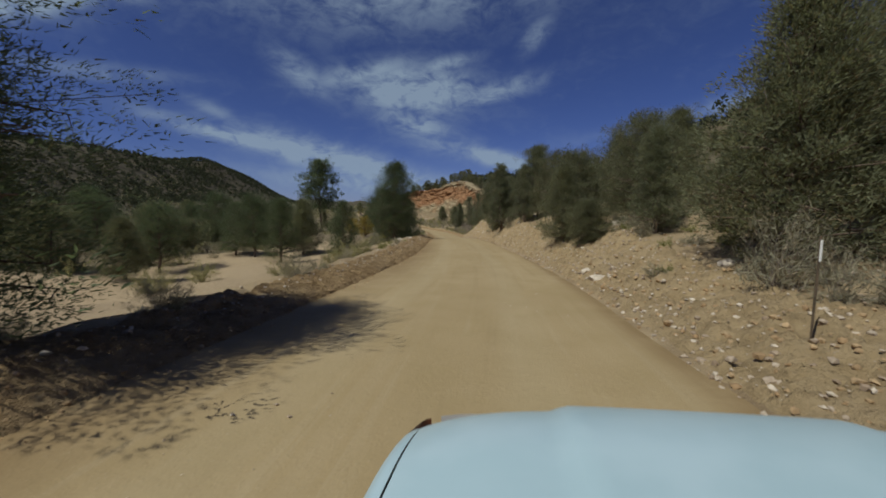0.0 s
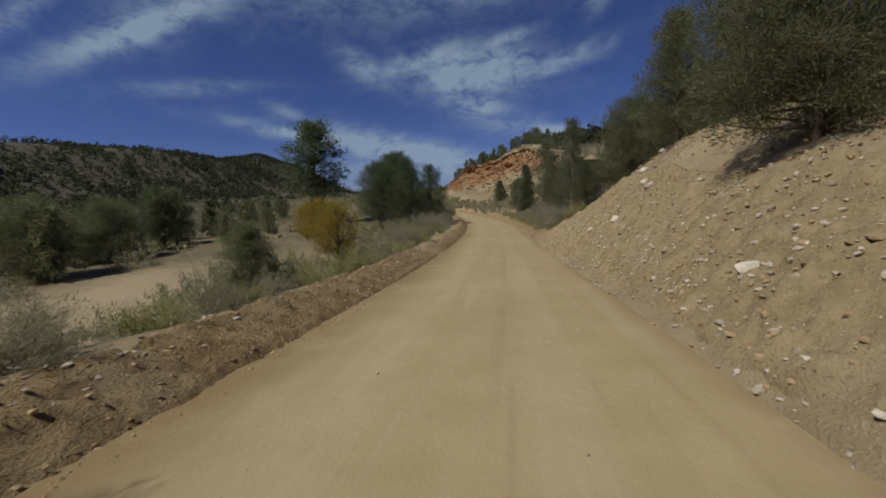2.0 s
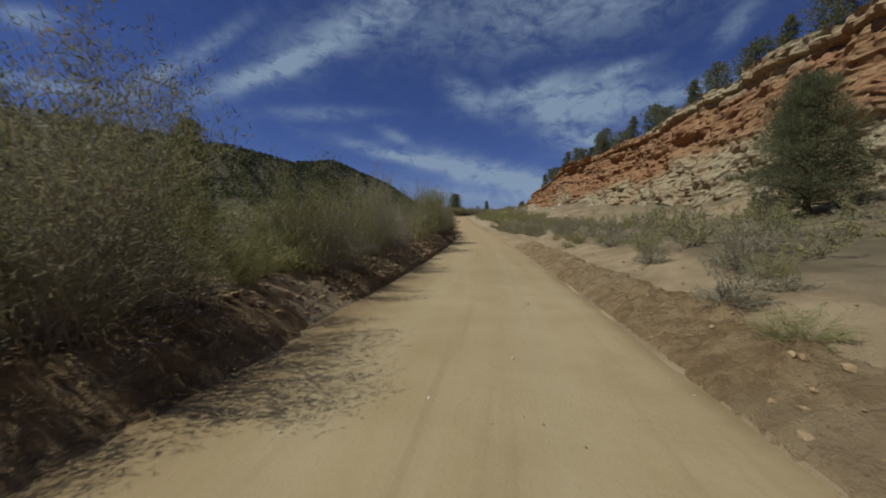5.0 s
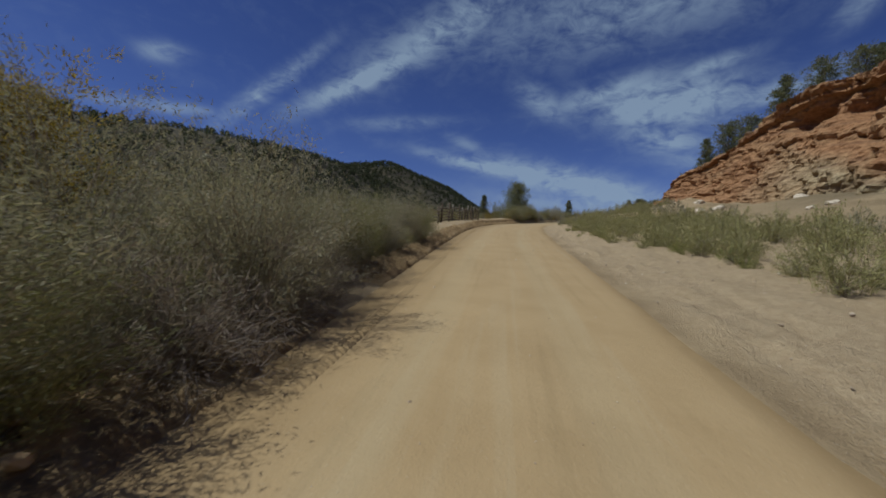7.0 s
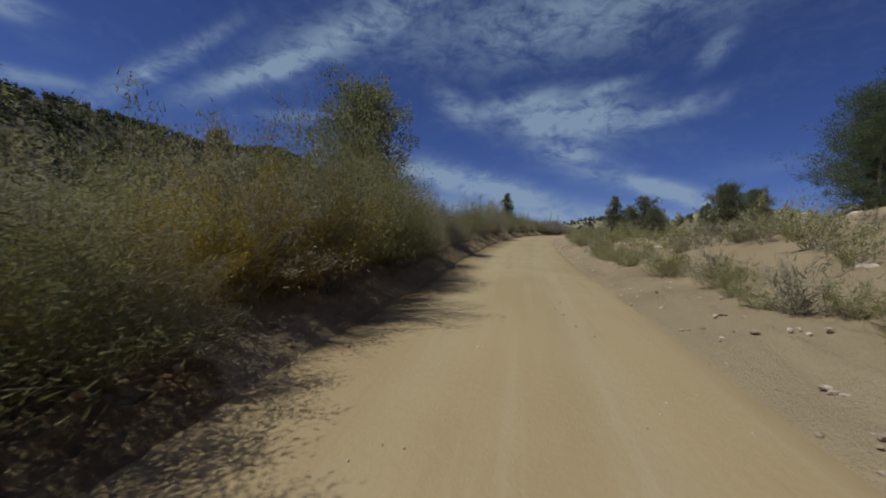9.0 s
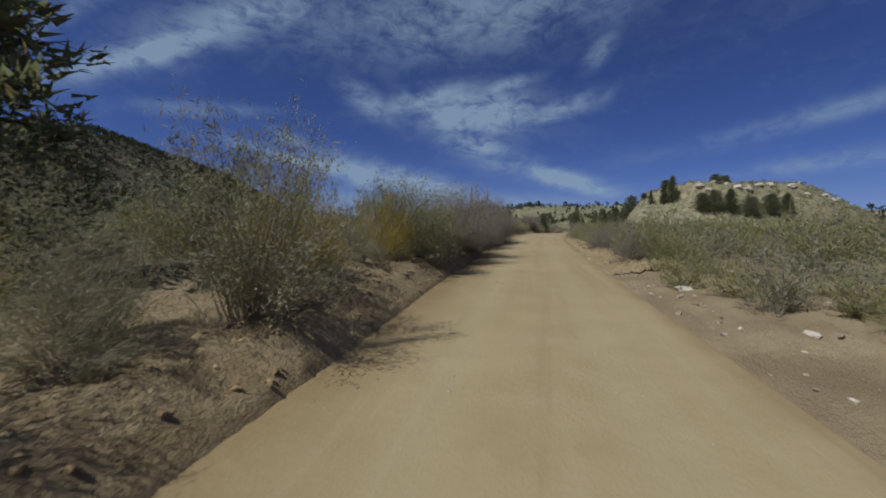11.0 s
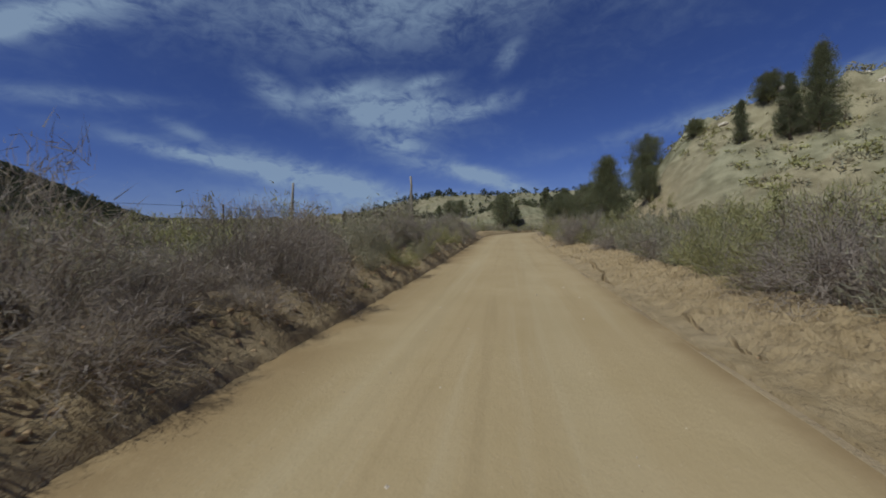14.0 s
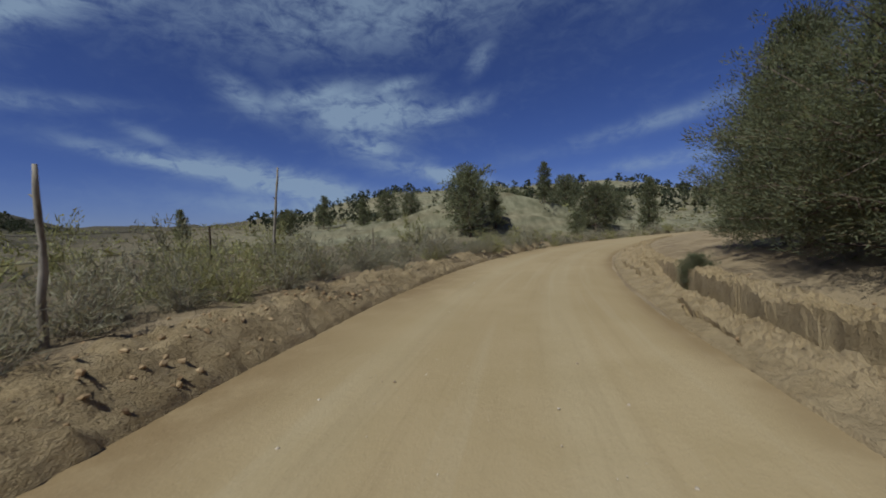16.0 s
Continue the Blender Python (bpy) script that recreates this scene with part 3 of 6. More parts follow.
def sprays(centres, dirs, length, width, rng, spread=0.8):
    """Small pointed leaf sprays: a bent pair of triangles at each centre."""
    n = len(centres)
    d = dirs + spread * rng.normal(size=(n, 3))
    d /= np.linalg.norm(d, axis=1)[:, None] + 1e-9
    s = np.cross(d, rng.normal(size=(n, 3)))
    s /= np.linalg.norm(s, axis=1)[:, None] + 1e-9
    L, W = length * rng.uniform(0.6, 1.4, (n, 1)), width * rng.uniform(0.6, 1.4, (n, 1))
    a, b = centres - d * L * 0.5, centres + d * L * 0.5
    v = np.stack([a - s * W, a + s * W, b], 1).reshape(-1, 3)
    f = np.arange(3 * n).reshape(-1, 3)
    return v, f


def tree_meshes(seed, h, r, shape, n_limb, tufts, per, leaf, bark=None, bole=0.08, leaf_len=0.12, leaf_wid=0.012, rising=(5, 50), tuft=0.085, lean=0.0, droop=0.0, dead=0):
    """Trunk and limbs, each limb with side twigs that end in tufts of needles. shape(f): the crown's half width at height f; rising: the limbs' slope at foot and top."""
    rng = np.random.default_rng(seed)
    tz = np.linspace(-0.3, h * 0.96, 9)
    bend = np.cumsum(rng.normal(size=(9, 2)) * 0.02 * h, axis=0) * 0.35
    trunk = np.column_stack([bend[:, 0] + lean * tz, bend[:, 1], tz])
    base_r = 0.016 * h + 0.04
    wood = [tube(trunk, np.linspace(base_r, base_r * 0.12, 9), 7)]
    cs, ds = [], []
    for i in range(n_limb + dead):
        f = bole + (1 - bole) * ((i + rng.uniform()) / n_limb) ** 0.92 if i < n_limb else rng.uniform(bole * 0.5, 0.6)
        f = min(f, 0.99)
        a = 2.4 * i + rng.normal() * 0.5
        slope = radians(rising[0] + (rising[1] - rising[0]) * f + rng.normal() * 8)
        reach = r * shape(f) * rng.uniform(0.6, 1.12)
        d = np.array((math.cos(a) * math.cos(slope), math.sin(a) * math.cos(slope), math.sin(slope)))
        lift = min(0.8 * f * h, reach * math.tan(slope) * 0.6) if slope > 0 else 0.0
        k = [np.interp(f * h * 0.96 - lift, tz, trunk[:, j]) for j in (0, 1)]
        root = np.array([k[0], k[1], max(0.08, f * h * 0.96 - lift)])
        long = reach / max(0.35, math.cos(slope))
        tip = root + d * long + np.array((0, 0, -droop * reach))
        mid = root + d * long * 0.55 + rng.normal(size=3) * 0.05 * reach + np.array((0, 0, 0.05 * reach))
        thick = base_r * (0.32 * (1 - 0.7 * f) + 0.05)
        wood.append(tube([root, mid, tip], (thick, thick * 0.6, thick * 0.15), 4))
        if i >= n_limb:
            for _ in range(3):
                e = mid + (tip - mid) * rng.uniform(0, 0.8)
                wood.append(tube([e, e + rng.normal(size=3) * 0.2 * reach], (thick * 0.3, thick * 0.08), 3))
            continue
        n = max(4, int(tufts * (0.45 + 0.55 * reach / r)))
        q = rng.uniform(0.22, 1.04, n) ** 0.75
        on = (1 - q)[:, None] ** 2 * root + 2 * (q * (1 - q))[:, None] * mid + q[:, None] ** 2 * tip
        side = rng.normal(size=(n, 3)) * np.array((1, 1, 0.55)) * (0.10 * r + 0.13 * reach * (1.15 - 0.5 * q))[:, None]
        c = on + side + np.array((0, 0, 0.04 * r))
        for m in range(0, n, 4):
            wood.append(tube([on[m], c[m]], (thick * 0.22, thick * 0.07), 3))
        out_d = d * 0.7 + side / (np.linalg.norm(side, axis=1)[:, None] + 1e-9) * 0.6 + np.array((0, 0, 0.35))
        size = tuft * r * rng.uniform(0.6, 1.35, n) + 0.03
        p = rng.normal(size=(n, per, 3)) * np.array((1, 1, 0.8))
        p /= np.linalg.norm(p, axis=2)[:, :, None]
        off = p * (rng.uniform(0.25, 1.0, (n, per, 1)) ** 0.6) * size[:, None, None]
        cs.append((c[:, None, :] + off).reshape(-1, 3))
        ds.append((out_d[:, None, :] + 0.8 * p).reshape(-1, 3))
    v, f = sprays(np.concatenate(cs), np.concatenate(ds), leaf_len, leaf_wid, rng, 0.45)
    wv, wf = joined(wood)
    return mesh_of("trunk", wv, wf, [bark or BARK], smooth=True), mesh_of("crown", v, f, [leaf])


def tree(kind, label, meshes, category="tree", group=""):
    e = tagged(new(kind), label, category, group or kind.replace("_", " ") + "s along the road")
    piece("trunk", meshes[0], e), piece("crown", meshes[1], e)
    return e


def bush_meshes(seed, h, r, n_stem, n_leaf, leaf, stem=None, leaf_len=0.13, leaf_wid=0.014, up=1.0, droop=0.0, spread=0.6, low=0.25):
    """Many thin stems fanning from one root, leaf sprays along their outer halves."""
    rng = np.random.default_rng(seed)
    wood, cs, ds = [], [], []
    tips = []
    for i in range(n_stem):
        a, up_by = rng.uniform(0, 2 * math.pi), rng.uniform(0.03, 1) ** 0.8
        full = rng.uniform(0.78, 1.06) if i % 4 else rng.uniform(0.35, 0.75)
        out_r = r * math.sqrt(1 - 0.9 * up_by ** 2) * full
        foot = np.array((rng.normal() * 0.12 * r, rng.normal() * 0.12 * r, -0.08))
        tip = np.array((out_r * math.cos(a), out_r * math.sin(a), h * (0.1 + 0.9 * up_by) * full))
        mid = foot * 0.45 + tip * 0.55 + np.array((0, 0, 0.12 * h)) + rng.normal(size=3) * 0.06 * r
        tip[2] -= droop * out_r
        tips.append((foot, mid, tip))
        wood.append(tube([foot, mid, tip], (0.003 + 0.0018 * h, 0.002 + 0.0007 * h, 0.0012), 3))
    per = max(1, n_leaf // n_stem)
    for foot, mid, tip in tips:
        f = (low + (1.04 - low) * rng.uniform(0, 1, per) ** 0.7)[:, None]
        p = (1 - f) ** 2 * foot + 2 * f * (1 - f) * mid + f * f * tip
        cs.append(p + rng.normal(size=(per, 3)) * 0.05 * r * (0.4 + f))
        ds.append(np.repeat((tip - foot)[None, :] / (np.linalg.norm(tip - foot) + 1e-9), per, 0) * up)
    v, f = sprays(np.concatenate(cs), np.concatenate(ds), leaf_len, leaf_wid, rng, spread)
    wv, wf = joined(wood)
    return mesh_of("stalk", wv, wf, [stem or DRY]), mesh_of("foliage", v, f, [leaf])


def bush(kind, label, meshes, category="bush", group=""):
    e = tagged(new(kind), label, category, group or kind.replace("_", " ") + " beside the road")
    tagged(piece("stalk", meshes[0], e), kind="stuff"), piece("foliage", meshes[1], e)
    return e


def cone(f):
    return max(0.08, (1 - f) ** 0.75) * (0.55 + 0.45 * min(1, f / 0.18))


def oval(f):
    return max(0.1, math.sin(math.pi * min(0.97, 0.12 + f * 0.86)) ** 0.6)


def plump(f):
    return max(0.1, (1 - f ** 2.6) ** 0.8) * (0.75 + 0.25 * min(1, f / 0.2))


def tiers(f):
    return (0.35 + 0.65 * abs(math.sin(f * 15))) * (0.4 + 0.6 * math.sin(math.pi * min(0.95, f)))


PLACED, COUNT, REST = set(), {}, {}


def stand(first, x, y, scale=1.0, turn=0.0, sink=0.0, tall=1.0, most=285):
    """The first use places the pattern itself at its own size, later ones copy it; past the most of a kind they join the rest."""
    m = Matrix.Translation((x, y, gz(x, y) - sink)) @ Matrix.Rotation(turn, 4, "Z")
    kind = first.name.split(".")[0]
    COUNT[kind] = COUNT.get(kind, 0) + 1
    if first.name not in PLACED:
        PLACED.add(first.name)
        first.matrix_basis = m
        return first
    m = m @ Matrix.Diagonal((scale, scale, scale * tall, 1))
    if COUNT[kind] > most:
        REST.setdefault(first.name, []).append(m)
        return None
    return copy_thing(first, m)


def joined_brush():
    """The brush farther off, as one mesh."""
    mats, vs, fs, ms, n = [], [], [], [], 0
    for name, places in REST.items():
        for part_ob in bpy.data.objects[name].children:
            me = part_ob.data
            co = np.empty(len(me.vertices) * 3, np.float32)
            me.vertices.foreach_get("co", co)
            co = np.column_stack([co.reshape(-1, 3), np.ones(len(me.vertices), np.float32)])
            me.calc_loop_triangles()
            tri = np.empty(len(me.loop_triangles) * 3, np.int32)
            me.loop_triangles.foreach_get("vertices", tri)
            tri = tri.reshape(-1, 3)
            if len(tri) > 1000 and part_ob.name.startswith("foliage"):
                step = 3 if len(tri) < 3000 else 5
                leaf = co.reshape(-1, 3, 4)[::step]
                mid = leaf[:, :, :3].mean(1, keepdims=True)
                leaf = np.concatenate([mid + (leaf[:, :, :3] - mid) * 0.9 * step ** 0.5, leaf[:, :, 3:]], 2)
                co, tri = leaf.reshape(-1, 4), np.arange(3 * len(leaf), dtype=np.int32).reshape(-1, 3)
            mat = me.materials[0]
            if mat not in mats:
                mats.append(mat)
            for m in places:
                vs.append(co @ np.array(m, np.float32).T[:, :3])
                fs.append(tri + n)
                ms.append(np.full(len(tri), mats.index(mat), np.int32))
                n += len(co)
    me = mesh_of("brush", np.concatenate(vs), np.concatenate(fs), mats, np.concatenate(ms))
    tagged(new("brush", me), "grey-green sage and rabbitbrush covering the flats", "brush", kind="stuff")


def jun(seed, h, r, shape, **kw):
    return tree_meshes(seed, h, r, shape, kw.pop("n", 70), kw.pop("tufts", 24), kw.pop("per", 44), kw.pop("leaf", JUNIPER), rising=(-4, 56), tuft=kw.pop("tuft", 0.12), **kw)


# patterns, each about its natural size
NEAR_LEAF = dict(leaf_len=0.09, leaf_wid=0.0105)
JUN = [tree("juniper_tree", "dense dark green juniper tree, ragged crown to the ground", jun(11, 5.0, 1.9, cone, n=84, **NEAR_LEAF)),
       tree("juniper_tree", "broad olive-green juniper tree with bare grey limbs", jun(12, 4.2, 2.1, oval, n=80, dead=8, **NEAR_LEAF)),
       tree("juniper_tree", "upright grey-green juniper tree with thin gaps", jun(13, 5.5, 1.5, cone, n=74, bole=0.1, dead=8, tufts=22, leaf=GREYGREEN, **NEAR_LEAF)),
       tree("juniper_tree", "rounded dark juniper tree on stony ground", jun(14, 3.6, 1.7, oval, n=74, **NEAR_LEAF))]
LIGHT = [tree("juniper_tree", "dark juniper tree on the rocky slope", jun(15, 4.6, 1.8, oval, n=46, tufts=18, per=9, leaf_len=0.2, leaf_wid=0.034)),
         tree("juniper_tree", "round juniper tree above the rocks", jun(16, 3.9, 1.9, oval, n=46, tufts=18, per=9, leaf_len=0.2, leaf_wid=0.034)),
         tree("juniper_tree", "upright juniper tree against the hill", jun(17, 5.0, 1.5, cone, n=46, tufts=18, per=9, leaf_len=0.2, leaf_wid=0.034))]
PIN = [tree("pine_tree", "tall dark pine tree with dense pointed crown", tree_meshes(21, 9.0, 2.7, plump, 90, 22, 26, PINE, bole=0.10, leaf_len=0.15, leaf_wid=0.015, rising=(-4, 42), tuft=0.12)),
       tree("pine_tree", "dark pine tree with broad layered crown", tree_meshes(22, 8.0, 2.9, oval, 80, 22, 26, PINE, bole=0.18, leaf_len=0.15, leaf_wid=0.015, rising=(0, 45), tuft=0.12))]
NEAR_PINE = tree("pine_tree", "broad dark pine tree with drooping limbs beside the road", tree_meshes(27, 8.2, 2.6, plump, 135, 32, 46, PINE, bole=0.03, leaf_len=0.09, leaf_wid=0.0098, rising=(-6, 45), tuft=0.125, droop=0.08, dead=10))
PINYON = tree("pinyon_pine", "open pinyon pine with bare grey lower trunk", tree_meshes(28, 5.6, 1.6, oval, 84, 26, 38, GREYGREEN, bole=0.2, leaf_len=0.085, leaf_wid=0.0105, rising=(0, 45), tuft=0.13, dead=10))
PONDEROSA = tree("ponderosa_pine", "tall ponderosa pine with open layered branches", tree_meshes(23, 22.0, 7.2, tiers, 66, 26, 14, PINE, bole=0.28, leaf_len=0.5, leaf_wid=0.085, rising=(-8, 25), tuft=0.11))
SNAGGED = tree("juniper_tree", "tall sparse juniper tree with many dead grey limbs", tree_meshes(29, 7.5, 1.3, oval, 66, 24, 28, GREYGREEN, bark=GREYWOOD, bole=0.22, leaf_len=0.085, leaf_wid=0.0105, rising=(10, 55), tuft=0.15, dead=14))
COTTON = tree("cottonwood_tree", "small cottonwood tree with yellow-green leaves and pale limbs", tree_meshes(24, 6.2, 2.1, oval, 70, 22, 26, COTTONLEAF, bark=GREYWOOD, bole=0.2, leaf_len=0.11, leaf_wid=0.026, rising=(20, 60), tuft=0.14))
GOLD = tree("willow_tree", "yellow autumn willow with thin dark stems", tree_meshes(25, 3.8, 1.7, oval, 60, 18, 26, YELLOW, bole=0.12, leaf_len=0.09, leaf_wid=0.012, rising=(30, 65), tuft=0.13), "tree")
SAGES = [bush("sagebrush", "grey-green sagebrush with woody stems", bush_meshes(31, 0.9, 0.75, 46, 4600, SAGE, leaf_len=0.075, leaf_wid=0.0042)),
         bush("sagebrush", "tall grey sagebrush with dry seed stalks", bush_meshes(32, 1.3, 0.8, 56, 5200, SAGE, leaf_len=0.09, leaf_wid=0.0042)),
         bush("sagebrush", "low dusty sagebrush on sandy soil", bush_meshes(33, 0.6, 0.6, 40, 3200, SAGE, leaf_len=0.07, leaf_wid=0.0045))]
RABBIT = [bush("rabbitbrush", "olive-green rabbitbrush with upright stems", bush_meshes(34, 1.15, 0.85, 50, 5600, GREEN, leaf_len=0.09, leaf_wid=0.0036)),
          bush("rabbitbrush", "yellow-green rabbitbrush with feathery tops", bush_meshes(35, 1.0, 0.7, 48, 5000, GREEN, leaf_len=0.085, leaf_wid=0.0036)),
          bush("rabbitbrush", "yellow-flowered rabbitbrush beside the dirt road", bush_meshes(36, 1.5, 1.0, 66, 6400, YELLOW, leaf_len=0.08, leaf_wid=0.0045))]
TWIG = [bush("dry_bush", "leafless brown-grey bush of dense thin twigs", bush_meshes(37, 2.2, 1.5, 240, 26000, DRY, leaf_len=0.11, leaf_wid=0.0032, spread=1.1, low=0.2)),
        bush("dry_bush", "dry grey roadside bush with drooping twigs", bush_meshes(38, 1.4, 1.1, 90, 5200, DRY, leaf_len=0.16, leaf_wid=0.0036, droop=0.4))]
WILLOW = [bush("willow_bush", "large olive-green streamside willow bush", bush_meshes(39, 2.4, 1.5, 110, 15000, WILLOWLEAF, leaf_len=0.068, leaf_wid=0.006, spread=0.85)),
          bush("willow_bush", "tall grey-green willow bush, twiggy and dusty", bush_meshes(40, 2.6, 1.4, 110, 14000, SAGE, leaf_len=0.068, leaf_wid=0.006, spread=0.85))]
TUFT = [bush("grass_tuft", "dry green-yellow bunch grass tuft", bush_meshes(41, 0.42, 0.32, 20, 260, GRASS, GRASS, leaf_len=0.2, leaf_wid=0.005), "grass"),
        bush("grass_tuft", "tall green grass clump on pale sand", bush_meshes(42, 0.75, 0.45, 26, 420, GRASS, GRASS, leaf_len=0.28, leaf_wid=0.006), "grass")]
# plainer ones for the brush farther off
FAR_SAGE = [bush("sagebrush", "grey sagebrush in the open flat", bush_meshes(43, 1.0, 0.85, 12, 640, SAGE, leaf_len=0.12, leaf_wid=0.013)),
            bush("sagebrush", "pale grey-green sagebrush among others", bush_meshes(44, 0.8, 0.8, 12, 640, SAGE, leaf_len=0.12, leaf_wid=0.013))]
FAR_GREEN = [bush("rabbitbrush", "olive-green rabbitbrush in the open flat", bush_meshes(45, 1.1, 0.9, 12, 640, GREEN, leaf_len=0.12, leaf_wid=0.013)),
             bush("rabbitbrush", "tall olive rabbitbrush below the slope", bush_meshes(46, 1.3, 0.9, 12, 640, GREEN, leaf_len=0.12, leaf_wid=0.013))]
FAR_WILLOW = [bush("willow_bush", "olive willow bush behind the roadside brush", bush_meshes(47, 2.5, 1.6, 22, 3000, WILLOWLEAF, leaf_len=0.13, leaf_wid=0.011))]
FAR = FAR_SAGE + FAR_GREEN
MID = [bush("sagebrush", "grey-green sagebrush in a thick stand", bush_meshes(48, 1.1, 0.85, 16, 1700, SAGE, leaf_len=0.085, leaf_wid=0.0065)),
       bush("rabbitbrush", "olive rabbitbrush in a thick stand", bush_meshes(49, 1.15, 0.85, 16, 1700, GREEN, leaf_len=0.085, leaf_wid=0.0065)),
       bush("sagebrush", "tall grey sagebrush gone to seed", bush_meshes(50, 1.35, 0.8, 16, 1700, SAGE, leaf_len=0.085, leaf_wid=0.0065))]

SIZE = {JUN[0]: (5.0, 1.9), JUN[1]: (4.2, 2.1), JUN[2]: (5.5, 1.5), JUN[3]: (3.6, 1.7), PIN[0]: (9.0, 2.7), PIN[1]: (8.0, 2.9), NEAR_PINE: (8.2, 2.6), PINYON: (5.6, 1.6), SNAGGED: (7.5, 1.3)}


def plant(pattern, x, y, h, r, turn=0.0):
    """A tree of the pattern, h high and r in half width; its first use stays at its own size."""
    ph, pr = SIZE[pattern]
    return stand(pattern, x, y, r / pr, turn, 0.05, (h / ph) / (r / pr))


# single trees at their own size first: pattern, x, y, scale
for p, x, y, s in ((NEAR_PINE, 3.7, 40.4, 1.0), (NEAR_PINE, -5.5, 4.3, 0.98), (PIN[0], 9.0, 91.7, 1.0), (JUN[0], 7.5, 5.5, 1.0), (PINYON, 13.0, 36.2, 1.0), (SNAGGED, 22.5, 77.3, 1.0), (JUN[2], 11.6, 30.1, 0.85), (PONDEROSA, -11.6, 128.3, 1.1),
                   (JUN[1], 13.2, 23.5, 1.1), (JUN[3], 16.4, 40.5, 1.0), (PIN[0], -1.1, 25.7, 0.44), 
                   (PIN[1], -20, 61, 0.9), (PIN[1], -25, 66, 0.8), (JUN[0], -28, 72, 1.4), (JUN[1], -16, 70, 1.3), (PIN[1], -34, 58, 1), (PIN[0], -40, 50, 0.9),
                   (PIN[0], 11.9, 95.5, 0.9), (PIN[1], 5.5, 94, 1.1), (PIN[0], 7.5, 98.5, 1.2), (PIN[1], 4.4, 101, 1.2), (PIN[1], 8.3, 104, 1.1), (PIN[0], 6.0, 107, 1.3), (PIN[0], -6.4, 33.7, 0.6), (PIN[1], -9.5, 38, 0.75), (JUN[0], -5.6, 41, 1.15), (PIN[1], -8.5, 46, 0.75), (PIN[0], -12.5, 52, 0.75), (PIN[1], -15, 58, 0.8), (JUN[1], -17, 78, 1.3), (PIN[1], -16.6, 84.5, 0.8), (JUN[0], -20, 92, 1.4), (PIN[1], -24, 98, 0.8),
                   (JUN[0], 2.5, 131, 1.2), (JUN[2], 4.2, 143, 1.1), (COTTON, 0.6, 247.8, 1.0), (JUN[2], -5.3, 246.8, 0.8), (GOLD, 5.2, 68.5, 1.0), (GOLD, 1.2, 79, 1.05), (GOLD, -1.5, 84, 0.9)):
    stand(p, x, y, s, 2.4 * x, 0.05)
# the bank and slope above the road: pattern, x, y, height, half width
for p, x, y, h, r in ((JUN[2], 9.9, 5.4, 5.2, 1.7), (JUN[2], 8.4, 9.6, 3.2, 0.95), (JUN[0], 12.4, 8.5, 5.0, 1.8), (JUN[1], 11.2, 13.5, 4.0, 1.7), (JUN[3], 10.4, 17.2, 3.2, 1.3), (JUN[2], 12.2, 27.2, 4.4, 1.1), (PINYON, 13.4, 27.4, 5.6, 1.5),
                      (JUN[0], 13.8, 31.8, 3.8, 1.1), (JUN[0], 13.3, 34.4, 4.6, 1.25), (JUN[1], 15.2, 37.6, 4.4, 1.8), (JUN[0], 8.2, 14.4, 3.3, 1.25), (JUN[3], 7.9, 12.2, 1.6, 0.8), (PIN[1], -14, 31, 5.0, 1.9), (JUN[0], -17, 36, 5.0, 1.9), (PIN[0], -12.5, 43, 5.5, 1.8), (JUN[1], -20, 30, 4.6, 2.1), (PIN[1], -24, 42, 5.6, 2.1), (JUN[0], -13, 25, 3.6, 1.6), (JUN[0], 16.2, 33, 5.2, 1.8), (JUN[1], 15.6, 20.5, 4.6, 1.9), (JUN[0], 14.8, 16, 4.8, 1.8),
                      (JUN[1], 17.4, 48.6, 3.3, 1.6), (JUN[0], 19.0, 47.0, 4.8, 1.7), (JUN[3], 19.2, 51.5, 3.2, 1.5), (JUN[0], 19.8, 55.5, 4.2, 1.5), (JUN[1], 20.4, 59.5, 3.6, 1.5), (JUN[0], 20.6, 64.8, 2.8, 1.2), (JUN[3], 22.4, 67, 2.6, 1.4),
                      (SNAGGED, 22.3, 71.4, 7.4, 1.1), (JUN[1], 23.2, 74.2, 4.0, 1.7), (JUN[0], 24.8, 76.4, 4.6, 1.6), (JUN[3], 26.6, 78.4, 4.0, 1.7), (JUN[1], 25.6, 81.6, 4.2, 1.7), (JUN[2], 24.4, 91.4, 6.4, 1.8), (JUN[1], 28.8, 93.4, 4.6, 2.0), (JUN[0], 27.6, 86.8, 4.4, 1.6),
                      (JUN[3], 25.8, 96.5, 2.4, 1.2), (JUN[0], 31.3, 144, 5.6, 2.4), (JUN[1], 34.8, 138, 4.6, 2.2), (JUN[0], 5.5, 55.2, 2.6, 1.4), (JUN[1], 12.7, 33.3, 4.2, 1.3), (JUN[3], 14.4, 35.4, 3.4, 1.4), (JUN[3], 13.0, 35.0, 1.9, 0.8), (JUN[0], 13.0, 34.0, 2.2, 0.8), (JUN[3], 13.9, 37.4, 1.6, 0.8)):
    plant(p, x, y, h, r, 1.7 * x)
for i, (x, y, s) in enumerate(((30, 97, 1), (33.4, 132, 1.2), (29, 118, 1), (27, 106, 0.9), (29, 72, 1.1), (31, 64, 1.1), (24.5, 61.5, 1.0), (26.5, 65, 1.0),
                               (22.0, 290, 1.2), (24, 289, 1.1), (25.6, 288, 1.25), (7.4, 291.6, 1.1), (86, 418, 1.0), (90, 424, 1.0))):
    stand(LIGHT[(i * 5 + 1) % 3], x, y, s, 1.1 * i, 0.05)
